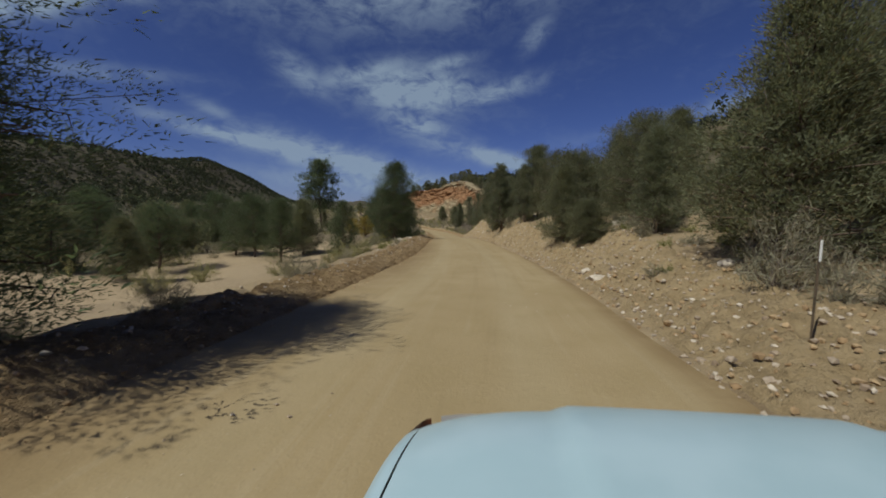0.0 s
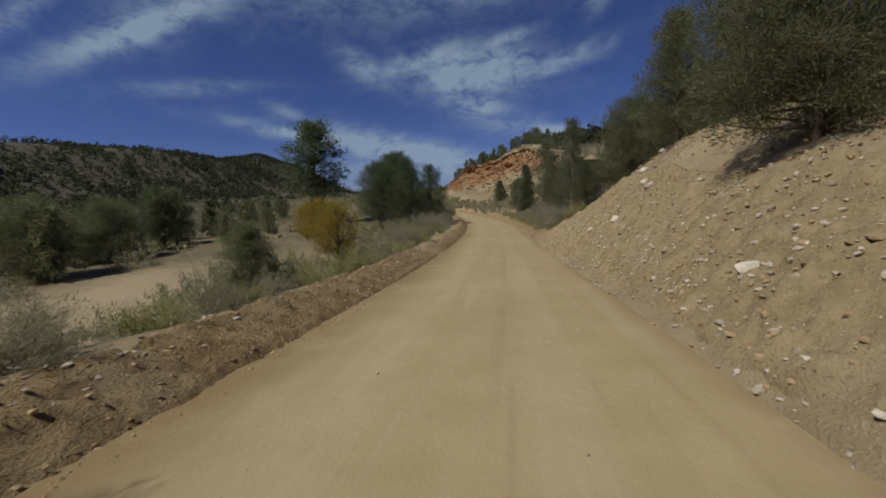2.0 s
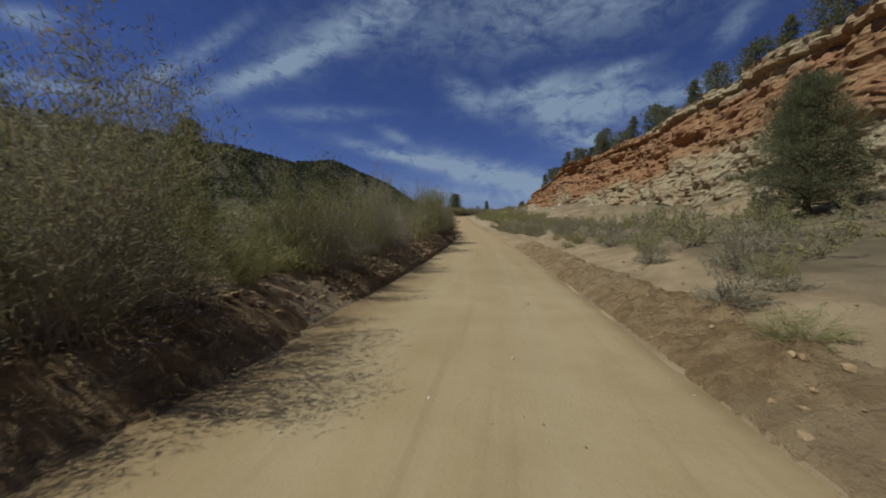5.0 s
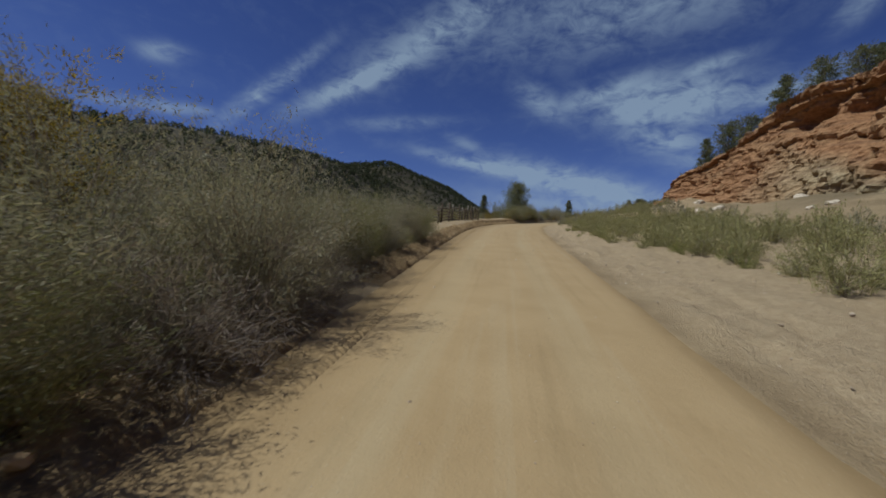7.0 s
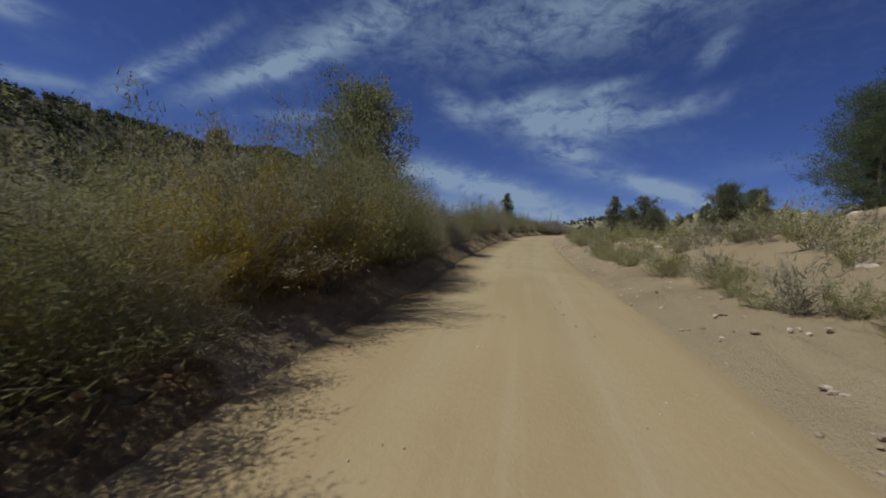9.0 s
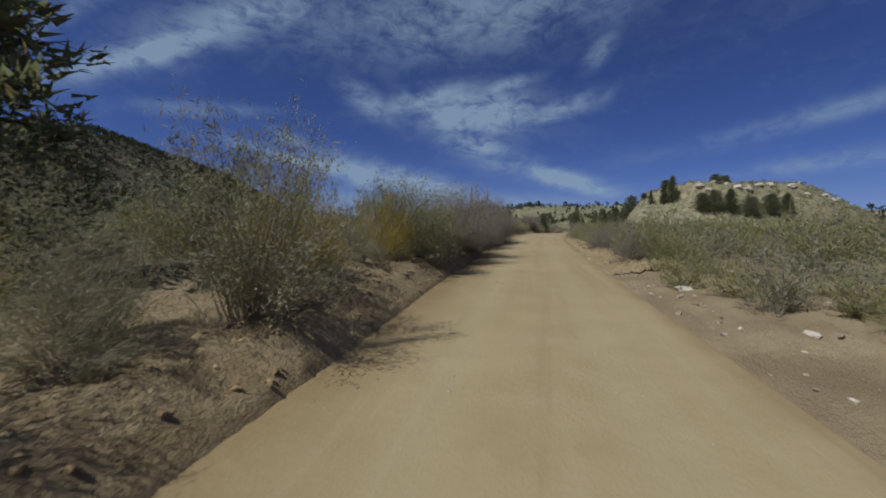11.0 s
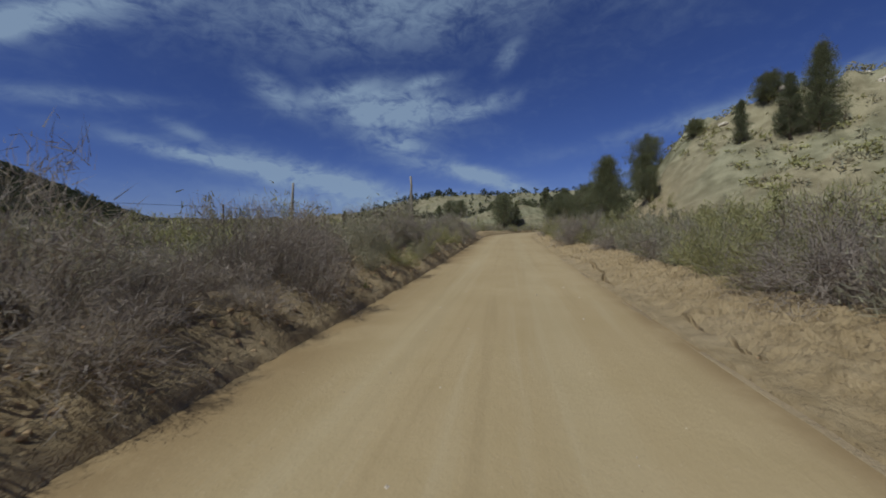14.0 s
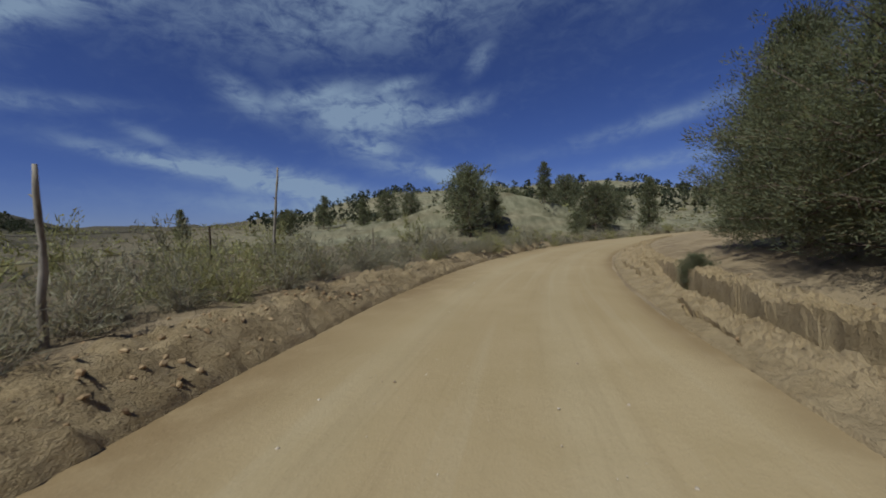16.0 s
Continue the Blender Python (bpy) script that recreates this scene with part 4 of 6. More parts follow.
for i, (x, y, s) in enumerate(((68.2, 406.2, 0.95), (70.2, 408.2, 1.0), (72.4, 411.0, 1.05), (74.6, 412.6, 1.2), (71.5, 404.6, 1.15), (76.2, 408.5, 1.4))):
    stand(JUN[(3, 1, 0, 3, 1, 0)[i]], x, y, s, 1.3 * i, 0.05)

# ---- cliff ----


def cliff():
    ys = np.concatenate([np.arange(112, 205, 0.5), np.arange(205, 257, 0.2)])
    vs = np.linspace(0, 1, 60)
    rows = []
    buff = []
    cx = cliff_x(ys)
    nx, ny = -np.gradient(ys, ys), np.gradient(cx, ys)
    ln = np.hypot(nx, ny)
    nx, ny = nx / ln, ny / ln
    base = land(cx - 1.5, ys) - 1.0
    top = np.maximum(cliff_top(ys) + 0.3 + 0.8 * fbm(ys * 0.15, ys * 0, 13, 4), base + 0.5)
    for v in vs:
        z = base + (top - base) * v
        # ledges and recesses follow the beds
        bed = fbm(ys * 0.045 + 5, z * 0.42 + 0.05 * ys, 17, 4) * 1.0 + 0.3 * np.abs(fbm(ys * 0.12, z * 1.5, 18, 3))
        blocks = 1.5 * fbm(ys * 0.2, z * 0.25, 19, 5, 0.6) + 0.9 * np.abs(fbm(ys * 0.5, z * 0.45, 22, 4)) + 0.55 * fbm(ys * 1.1, z * 1.3, 20, 4, 0.6) + 0.45 * np.abs(fbm(ys * 1.7, z * 2.6, 25, 3, 0.6)) - 0.5 * rise(np.abs(fbm(ys * 0.35, z * 0.1, 38, 2)), 0.06, 0.0)
        cave = 0
        for cy, cz, ry, rz, dp in ((227, 10.0, 2.0, 1.1, 2.6), (222.5, 9.8, 1.4, 1.2, 2.4), (207, 9.6, 1.8, 1.0, 1.6), (186, 9, 2.5, 1.0, 1.6)):
            cave = cave + dp * np.exp(-(((ys - cy) / ry) ** 2 + ((z - cz) / rz) ** 2) ** 1.5)
        out_by = 3.4 * (1 - v) ** 1.3 - 2.0 * v + bed + blocks + 0.7 * (v > 0.9) - cave
        rows.append(np.stack([cx + nx * out_by, ys + ny * out_by, z], 1))
        buff.append(np.clip(rise(v + 0.25 * fbm(ys * 0.05, ys * 0 + v * 2, 23, 3), 0.86, 0.95) + (1 - rise(v + 0.3 * fbm(ys * 0.07, ys * 0, 24, 3), 0.28, 0.46)) * (1 - rise(ys, 219, 233)), 0, 1))
    # roll back over the rim
    last = rows[-1]
    rows.append(last + np.stack([-nx * 2.5, -ny * 2.5, 0 * ys - 0.1], 1))
    rows.append(last + np.stack([-nx * 6, -ny * 6, 0 * ys - 1.6], 1))
    buff += [buff[-1], buff[-1]]
    me = mesh_of("cliff", np.concatenate(rows), sheet(len(rows), len(ys))[:, ::-1], [CLIFF])
    paint(me, "buff", np.concatenate(buff))
    tagged(new("cliff", me), "red and buff layered sandstone cliff with shallow caves", "cliff", kind="structure")


cliff()


# ---- woods on the far hillsides ----


def far_woods():
    rng = np.random.default_rng(51)
    n = 84000
    bx, by = rng.uniform(-330, 330, n), rng.uniform(-40, 760, n)
    u = bx - at(by, XR)
    left = (bx < -75) & (bx > -290)
    right = (u > np.where(by < 140, 46, 15)) & (by < 262) & (bx < 150) & ((bx > cliff_x(by) + 6.0) | (by < 118))
    ahead = (by > 436) & (np.abs(u) > 8) & (bx > 48) & (np.hypot(bx - 68, by - 412) > 85)
    bed = fbm(bx * 0.02, by * 0.02, 55, 3)
    keep = np.where(left, np.where(bx < -105, 0.8, 0.14), 0) + np.where(right, 0.62, 0) + np.where(ahead, 0.24, 0)
    ok = rng.uniform(size=n) < keep * np.clip(0.75 + 0.9 * bed, 0.1, 1.2)
    ok &= ~((np.abs(bx - 100) < 55) & (np.abs(by - 400) < 40))
    bx, by = bx[ok], by[ok]
    hz = land(bx, by)
    k = 22
    m = len(bx)
    h = rng.uniform(1.8, 4.6, m)
    r = h * rng.uniform(0.32, 0.5, m)
    d = rng.normal(size=(m, k, 3))
    d /= np.linalg.norm(d, axis=2)[:, :, None]
    size = np.stack([r, r, h * 0.5], 1)[:, None, :]
    c = np.stack([bx, by, hz + h * 0.46], 1)[:, None, :] + d * size * rng.uniform(0.5, 1, (m, k, 1))
    L = np.repeat(r * 0.6, k)[:, None]
    v, f = sprays(c.reshape(-1, 3), d.reshape(-1, 3), L, L * 0.5, rng, 0.9)
    me = mesh_of("hillside_trees", v, f, [FARLEAF])
    tagged(new("hillside_trees", me), "scattered dark junipers covering the hillsides", "trees", kind="stuff")


far_woods()


# trees along the cliff's rim, then on the pale hill
for i, (y, back, h) in enumerate(((247, 3.5, 2.0), (243, 3.6, 2.6), (240, 4.2, 3.0), (236.5, 4.0, 2.4), (233.5, 4.4, 3.2), (230, 5.0, 2.6), (225, 4.0, 2.2), (221, 5.2, 3.0), (217, 4.2, 3.4), (212, 5.0, 2.8), (208, 4.4, 3.2), (203, 5.4, 3.6),
                                   (198, 4.4, 2.8), (193, 5.5, 3.4), (187, 4.6, 3.0), (181, 5.2, 3.6), (175, 4.6, 3.0), (169, 5.0, 3.4), (162, 5.0, 2.8), (154, 5.0, 3.0), (146, 5.0, 2.6))):
    x = float(cliff_x(y)) + back - 0.9
    ob = stand(LIGHT[(i * 7 + 1) % 3], x, y, h / 2.7, 0.9 * i, 0.1)
    ob.matrix_basis = Matrix.Translation((0, 0, max(0.0, float(cliff_top(y)) + 0.1 - gz(x, y)))) @ ob.matrix_basis
for i, (x, y, h) in enumerate(((31.5, 262, 8.0), (33.6, 266, 10.0), (36.0, 263, 9.5), (38.4, 268, 10.5), (34.4, 258, 6.0), (21.6, 261, 3.4), (24.5, 263, 3.0), (19.0, 266, 2.4))):
    plant(PIN[i % 2] if i < 4 else JUN[3], x, y, h, h * 0.36, i)
for p, x, y, h, r in ((JUN[0], 81.4, 387.9, 7.2, 1.9), (JUN[2], 79.9, 388.9, 5.6, 1.4), (JUN[2], 77.6, 391.6, 4.0, 0.95), (JUN[3], 82.7, 392.8, 2.6, 1.4), (JUN[3], 79.5, 397.8, 1.7, 1.0), (JUN[1], 85.5, 377.6, 5.4, 2.1), (JUN[0], 88.4, 376.2, 5.8, 2.1),
                      (JUN[1], 91.8, 374.2, 4.8, 2.0), (JUN[3], 83.4, 379.2, 4.6, 1.7), (JUN[3], 96.4, 373.8, 4.8, 2.0), (JUN[0], 101, 374, 5.0, 2.0), (JUN[3], 92, 386, 2.2, 1.4), (JUN[3], 97, 389, 2.4, 1.5),
                      (JUN[0], 64.3, 392.4, 6.2, 2.4), (JUN[1], 79.3, 404.1, 5.4, 2.2), (JUN[0], 76.5, 401.9, 4.6, 1.8), (JUN[3], 70.8, 412.5, 0.9, 0.42)):
    plant(p, x, y, h, r, 0.9 * x)
for i, (x, y, s) in enumerate(((79.7, 450, 0.9), (86, 462, 1.0), (92.6, 452, 0.8), (95.5, 466.9, 1.2), (99.7, 457, 1.0), (101, 463, 0.9), (104, 455, 0.8), (112, 459, 0.9), (70, 470, 0.9), (58, 476, 0.8), (76, 480, 1.1), (44, 470, 0.7), (88, 474, 0.9), (110, 472, 1.1), (64, 490, 1.0), (84, 495, 1.1), (78, 444, 1.2), (82, 446, 0.7), (97, 447, 1.1), (100, 449, 0.9), (107, 448, 1.1), (91, 443, 0.5))):
    stand(LIGHT[(i * 2 + 1) % 3], x, y, s * 1.4, 0.7 * i, 0.1)
rng = np.random.default_rng(60)
for i in range(46):
    x, y = spot(rng.uniform(30, 195), -rng.uniform(26, 80))
    stand(LIGHT[i % 3], x, y, rng.uniform(0.7, 1.3), i, 0.1)
rng = np.random.default_rng(59)
for i in range(74):
    x, y = spot(rng.uniform(-6, 122), 12 + 38 * rng.uniform() ** 1.2)
    stand(LIGHT[i % 3], x, y, rng.uniform(0.6, 1.15), i, 0.1)


# ---- roadside brush ----


def scatter(patterns, n, y0, y1, u0, u1, s0, s1, seed, tall=1.0):
    rng = np.random.default_rng(seed)
    for i in range(n):
        y, u = rng.uniform(y0, y1), rng.uniform(u0, u1)
        x, y = spot(y, u)
        stand(patterns[rng.integers(len(patterns))], x, y, rng.uniform(s0, s1), rng.uniform(0, 6.28), 0.04, tall)


def hedge(patterns, y0, y1, gap, u, wide, s0, s1, seed, tall=1.0):
    """A close row of bushes along the road."""
    rng = np.random.default_rng(seed)
    y = y0
    while y < y1:
        x, yy = spot(y, u + rng.uniform(-wide, wide))
        stand(patterns[rng.integers(len(patterns))], x, yy, rng.uniform(s0, s1), rng.uniform(0, 6.28), 0.05, tall * rng.uniform(0.7, 1.3))
        y += gap * rng.uniform(0.6, 1.4)


# nearest rows
hedge(SAGES + TWIG[1:] + RABBIT[:2], 64, 92, 0.5, -6.4, 1.1, 0.75, 1.2, 169)
hedge(SAGES[:2] + RABBIT[:1] + TWIG[1:], 70, 92, 0.5, 4.7, 0.8, 0.65, 1.1, 170)
hedge(SAGES[:2] + TWIG[1:] + RABBIT[:1], 299, 346, 1.5, 3.75, 0.25, 0.7, 1.05, 171)
hedge(SAGES + RABBIT[:2] + TUFT, 42, 92, 0.6, -4.9, 0.7, 0.5, 0.95, 103)
hedge(TWIG[1:] + SAGES[1:2] + WILLOW[1:], 60, 100, 1.3, -6.6, 0.8, 0.5, 0.8, 156)
hedge(WILLOW + SAGES[:2] + TWIG[1:] + RABBIT[:1], 118, 164, 0.7, -3.6, 0.5, 0.65, 1.1, 105, 1.05)
hedge(WILLOW + SAGES[1:2] + RABBIT[2:] + RABBIT[:1] + TWIG[1:], 163, 184.5, 0.55, -3.0, 0.35, 0.65, 1.0, 144, 0.95)
hedge(WILLOW, 150, 184, 1.5, -3.4, 0.3, 0.7, 0.9, 167, 0.85)
hedge(WILLOW + WILLOW[:1] + RABBIT[:1], 184.5, 193.2, 0.5, -3.6, 0.35, 0.55, 0.8, 177, 0.9)
hedge(WILLOW, 185, 192, 0.9, -4.7, 0.5, 0.6, 0.85, 178, 0.9)
for x, y, s in ((6.3, 194.0, 0.55), (5.9, 194.6, 0.45)):
    stand(WILLOW[0], x, y, s, 3 * y, 0.05)
hedge(WILLOW + WILLOW + RABBIT[2:] + SAGES[1:2], 229, 246, 0.5, -3.3, 0.4, 0.7, 1.0, 158, 0.95)
for y, u, s in ((236.6, -3.6, 1.2), (237.8, -3.3, 1.3), (238.9, -3.5, 1.25), (240.2, -3.4, 1.1)):
    stand(RABBIT[2], *spot(y, u), s, 2 * y, 0.05)
hedge(WILLOW + SAGES[:2] + RABBIT[2:] + TWIG[1:], 246, 300, 0.7, -3.4, 0.5, 0.5, 1.0, 108, 1.1)
hedge(TWIG + SAGES[1:2] + RABBIT[:1], 297, 314.5, 0.7, -2.9, 0.2, 1.0, 1.35, 110)
hedge(RABBIT[:2] + SAGES[2:], 315, 321, 0.8, -4.0, 0.6, 0.6, 1.0, 151)
hedge(RABBIT[:2] + SAGES[1:2] + SAGES[1:2] + TWIG[1:], 321, 335, 0.55, -3.9, 0.3, 1.05, 1.4, 161)
# the first three are added to throw shade over the verge
for y, u, s in ((314.9, -3.4, 1.1), (316.4, -4.3, 1.2), (317.6, -4.6, 0.9), (325.5, -4.4, 0.8)):
    stand(TWIG[0], *spot(y, u), s, y, 0.05)
hedge(TWIG[1:] + RABBIT[:1] + SAGES[:1], 346, 398, 1.7, -3.35, 0.3, 0.6, 0.95, 168)
hedge(SAGES + TUFT, 312, 345, 0.9, -3.1, 0.25, 0.3, 0.5, 165)
hedge(TUFT + SAGES[2:], 346, 398, 1.2, -3.1, 0.25, 0.3, 0.55, 166)
hedge(RABBIT[:2], 312, 330, 0.5, -8.0, 1.6, 0.8, 1.2, 162)
hedge(TWIG[1:] + SAGES + RABBIT[:2], 332, 352, 0.62, -4.0, 0.35, 0.95, 1.35, 126)
hedge(TWIG[1:] + SAGES[:2] + TWIG[1:], 352, 400, 0.62, -4.2, 0.45, 0.65, 1.25, 112)
scatter(SAGES + TUFT, 26, 0, 45, -6, -4.0, 0.4, 0.8, 101)
for x, y, s in ((-0.7, 21.4, 1.25), (0.2, 22.6, 1.0), (-1.6, 23.6, 1.1), (-2.4, 13.0, 0.8), (-9.5, 20.5, 1.5), (-8.0, 22.0, 1.3)):
    stand(RABBIT[1], x, y, s, 3 * y, 0.05)
scatter(SAGES + TUFT, 50, 0, 95, 3.7, 9, 0.35, 0.85, 113)
hedge(SAGES + RABBIT[:2], 118, 178, 1.1, 4.4, 1.0, 0.5, 0.9, 114)
hedge(SAGES[:2] + RABBIT[:2] + RABBIT[:2], 298, 338, 0.7, 4.1, 0.4, 0.85, 1.25, 118)
hedge(SAGES[:2] + RABBIT[:2] + TWIG[1:], 338, 365, 0.7, 5.8, 0.4, 0.6, 1.0, 172)
hedge(SAGES[:2] + RABBIT[:2] + TWIG[1:], 365, 383, 0.6, 5.2, 0.4, 0.75, 1.2, 174)
hedge(RABBIT[:2] + RABBIT[:2] + SAGES[:2] + TWIG[1:], 382, 398, 0.4, 4.7, 0.5, 1.0, 1.5, 175)
hedge(RABBIT[:2] + SAGES[:1], 221, 302, 0.7, 4.0, 0.6, 0.5, 0.9, 117)
hedge(RABBIT[:2] + TUFT[1:], 174, 196, 0.6, 6.4, 0.8, 0.6, 0.9, 115)
hedge(RABBIT[:2] + TUFT[1:], 194, 230, 0.55, 5.6, 0.9, 0.5, 0.8, 152)
hedge(MID[1:2] + RABBIT[:1], 192, 230, 0.4, 7.4, 1.2, 0.6, 0.95, 153)
hedge(SAGES + RABBIT[:2] + TUFT, 63, 104, 0.45, 4.3, 0.75, 0.45, 0.95, 154)
hedge(MID[::2] + TWIG[1:], 64, 110, 0.7, 7.2, 1.4, 0.7, 1.1, 155)
for x, y, s in ((22.7, 80.5, 0.85), (22.3, 77.6, 0.7), (23.6, 84, 0.9), (19.3, 65.8, 0.6), (19.9, 67.2, 0.7)):
    stand(TWIG[0], x, y, s, 2 * y, 0.05)
hedge(SAGES + TUFT, 84, 128, 0.8, -6.0, 1.6, 0.5, 1.0, 104)
hedge(SAGES + RABBIT[:2], 154, 174, 0.55, 3.9, 0.5, 0.6, 1.0, 163)
hedge(SAGES + TUFT, 1, 13, 0.5, 6.2, 1.6, 0.5, 0.9, 164)
hedge(SAGES, 186, 200, 1.3, -5.2, 0.8, 0.6, 1.0, 124)
hedge(SAGES + RABBIT[:2], 68, 120, 1.6, 6.0, 2.0, 0.5, 1.0, 129)
scatter(TUFT, 26, 176, 226, 3.5, 8, 0.35, 0.7, 116)
stand(TWIG[0], 30.3, 346.2, 1.25, 0.4), stand(TWIG[0], 29.0, 344.2, 1.1, 2.4), stand(TWIG[0], 31.2, 348.2, 0.7, 1.4)
stand(JUN[0], 36.6, 360.2, 0.6, 0.4, 0.1, 0.95), stand(COTTON, 37.9, 363.1, 0.42, 1.4, 0.4), stand(COTTON, 73.0, 397.3, 0.62, 2.4, 0.2), stand(RABBIT[0], 37.6, 360.4, 1.2, 2.0)
for x, y, s in ((9.4, 172.6, 0.8), (8.6, 175.2, 0.72), (5.6, 181.5, 0.75), (9.0, 178.4, 0.6)):
    stand(GOLD, x, y, s, y, 0.1)
scatter(SAGES + RABBIT[:1] + TUFT[:1], 20, 398, 405, 5.8, 9.0, 0.35, 0.75, 176)
# second rows
hedge(FAR_WILLOW, 118, 186, 1.3, -5.4, 0.9, 0.5, 0.95, 106)
hedge(WILLOW + RABBIT[2:], 150, 185, 2.6, -4.9, 0.8, 0.7, 1.15, 123)
hedge(FAR_WILLOW + RABBIT[2:], 230, 306, 1.2, -6.0, 1.1, 0.7, 1.0, 109)
hedge(MID, 300, 326, 0.6, -5.4, 0.8, 0.7, 1.05, 111)
hedge(MID, 326, 404, 0.55, -5.4, 0.7, 0.85, 1.25, 157)
hedge(MID + TUFT, 404, 446, 0.55, -6.6, 1.2, 0.5, 0.85, 145)
hedge(MID, 398, 450, 0.5, -9.5, 2.0, 0.7, 1.1, 146)
hedge(SAGES + RABBIT[:1], 400, 446, 0.5, -5.3, 0.8, 0.6, 1.0, 159)
hedge(MID, 44, 86, 0.7, -7.0, 1.4, 0.7, 1.2, 134)
hedge(MID, 118, 186, 0.8, 7.5, 1.8, 0.7, 1.1, 135)
hedge(MID, 298, 338, 0.5, 5.4, 0.7, 0.9, 1.35, 136)
hedge(MID, 338, 400, 0.5, 6.9, 0.5, 0.75, 1.15, 173)
hedge(MID + RABBIT[:2], 221, 302, 0.8, 6.6, 1.4, 0.7, 1.2, 132)
hedge(MID[1:2] + RABBIT[:1], 174, 240, 0.42, 10.6, 1.4, 0.7, 1.05, 131)
# and the flats behind
for y0, y1, gap, u, wide, s0, s1, seed in ((5, 60, 1.2, -26, 3, 0.8, 1.6, 121), (20, 80, 1.0, -34, 7, 0.9, 1.8, 102), (44, 84, 0.6, -11, 3.0, 0.8, 1.4, 122), (196, 248, 0.7, -10, 2.5, 0.8, 1.3, 107),
                                           (196, 252, 0.7, -18, 4, 0.9, 1.7, 125), (190, 260, 0.7, -30, 8, 1.0, 2.0, 137), (300, 400, 0.8, -8.5, 2.2, 0.9, 1.5, 127), (300, 430, 0.9, -16, 5, 0.9, 1.4, 128),
                                           (300, 440, 1.0, -32, 10, 1.2, 2.4, 138), (118, 186, 0.7, 12, 3, 0.7, 1.2, 130), (298, 398, 0.7, 8.2, 1.6, 0.8, 1.3, 133), (298, 396, 0.7, 13, 3.0, 0.9, 1.5, 119),
                                           (298, 370, 0.8, 22, 6, 1.0, 1.8, 139), (175, 240, 0.6, 14, 2.0, 0.7, 1.1, 140), (230, 300, 0.8, 12, 4, 0.8, 1.4, 141), (84, 124, 0.9, -14, 5, 0.7, 1.3, 142), (120, 195, 0.9, -12, 4, 0.9, 1.5, 143)):
    hedge(FAR, y0, y1, gap, u, wide, s0, s1, seed)
joined_brush()


def valley_brush():
    """Low scrub over the valley floor and hill foot, too far to pick apart."""
    rng = np.random.default_rng(57)
    n = 14000
    bx, by = rng.uniform(-150, 170, n), rng.uniform(-20, 700, n)
    bx, by, n = np.concatenate([bx, rng.uniform(64, 140, 5200)]), np.concatenate([by, rng.uniform(360, 412, 5200)]), n + 5200
    u = bx - at(by, XR)
    ok = ((u < -20) & ((by > 80) | (u < -32))) | ((u > 20) & (by > 270) & ((np.abs(bx - 104) + np.abs(by - 402) > 50) | (rng.uniform(size=n) < 1.1))) | ((u > 14) & (by < 118))
    bx, by = bx[ok], by[ok]
    hz, m, k = land(bx, by), ok.sum(), 16
    r = np.where((bx > 60) & (np.abs(by - 386) < 28), rng.uniform(0.2, 0.75, m), rng.uniform(0.4, 1.1, m))
    d = rng.normal(size=(m, k, 3))
    d[:, :, 2] = np.abs(d[:, :, 2])
    d /= np.linalg.norm(d, axis=2)[:, :, None]
    c = np.stack([bx, by, hz], 1)[:, None, :] + d * r[:, None, None] * rng.uniform(0.5, 1, (m, k, 1))
    L = np.repeat(r * 0.6, k)[:, None]
    v, f = sprays(c.reshape(-1, 3), d.reshape(-1, 3), L, L * 0.22, rng, 0.6)
    pick = np.repeat((rng.uniform(size=m) < 0.55).astype(np.int32), k)
    tagged(new("valley_scrub", mesh_of("valley_scrub", v, f, [SAGE, GREEN], pick)), "low olive scrub over the valley floor", "scrub", kind="stuff")


valley_brush()

# ---- lumpy berms and cut banks ----


BERMS = []


def berm_rise(x, y, side, y0, y1, d0, d1, crest, lump, seed):
    """How far the loose earth stands over the ground; below nought outside its strip."""
    d = side * (x - at(y, XR)) - at(y, WR) / np.clip(at(y, COS), 0.45, 1)
    f = (d - d0) / (d1 - d0)
    hump = np.sin(math.pi * np.clip(f, 0, 1)) ** 0.7
    rim = np.minimum(rise(f, 0, 0.12), 1 - rise(f, 0.85, 1))
    end = np.minimum(rise(y, y0, y0 + 2), 1 - rise(y, y1 - 2, y1))
    keep = np.clip(0.75 + 0.6 * fbm(y * 0.15, y * 0, seed + 5, 3), 0.25, 1.2)
    clods = 0.6 * np.abs(fbm(x * 2.6, y * 2.6, seed, 3, 0.7)) + 0.75 * np.abs(fbm(x * 7.5, y * 7.5, seed + 9, 2, 0.7))
    return -0.05 + (0.05 + crest * hump * keep + lump * clods) * rim * end


def berm(side, y0, y1, d0, d1, crest, lump, seed, label, mat=EARTH):
    """Loose earth pushed up by the grader: a lumpy strip along the road, sunk at its rims."""
    BERMS.append((side, y0, y1, d0, d1, crest, lump, seed))
    ys, ds = np.arange(y0, y1, 0.07), np.arange(d0, d1 + 0.01, 0.07)
    wr = (np.interp(ys, YS, WR) / np.clip(np.interp(ys, YS, COS), 0.45, 1))[:, None]
    x = (np.interp(ys, YS, XR)[:, None] + side * (wr + ds[None, :])).ravel()
    y = np.repeat(ys[:, None], len(ds), 1).ravel()
    z = land(x, y) + berm_rise(x, y, *BERMS[-1])
    me = mesh_of("berm", np.stack([x, y, z], 1), sheet(len(ys), len(ds)) if side > 0 else sheet(len(ys), len(ds))[:, ::-1], [mat], smooth=True)
    tagged(new("berm", me), label, "berm", kind="structure")


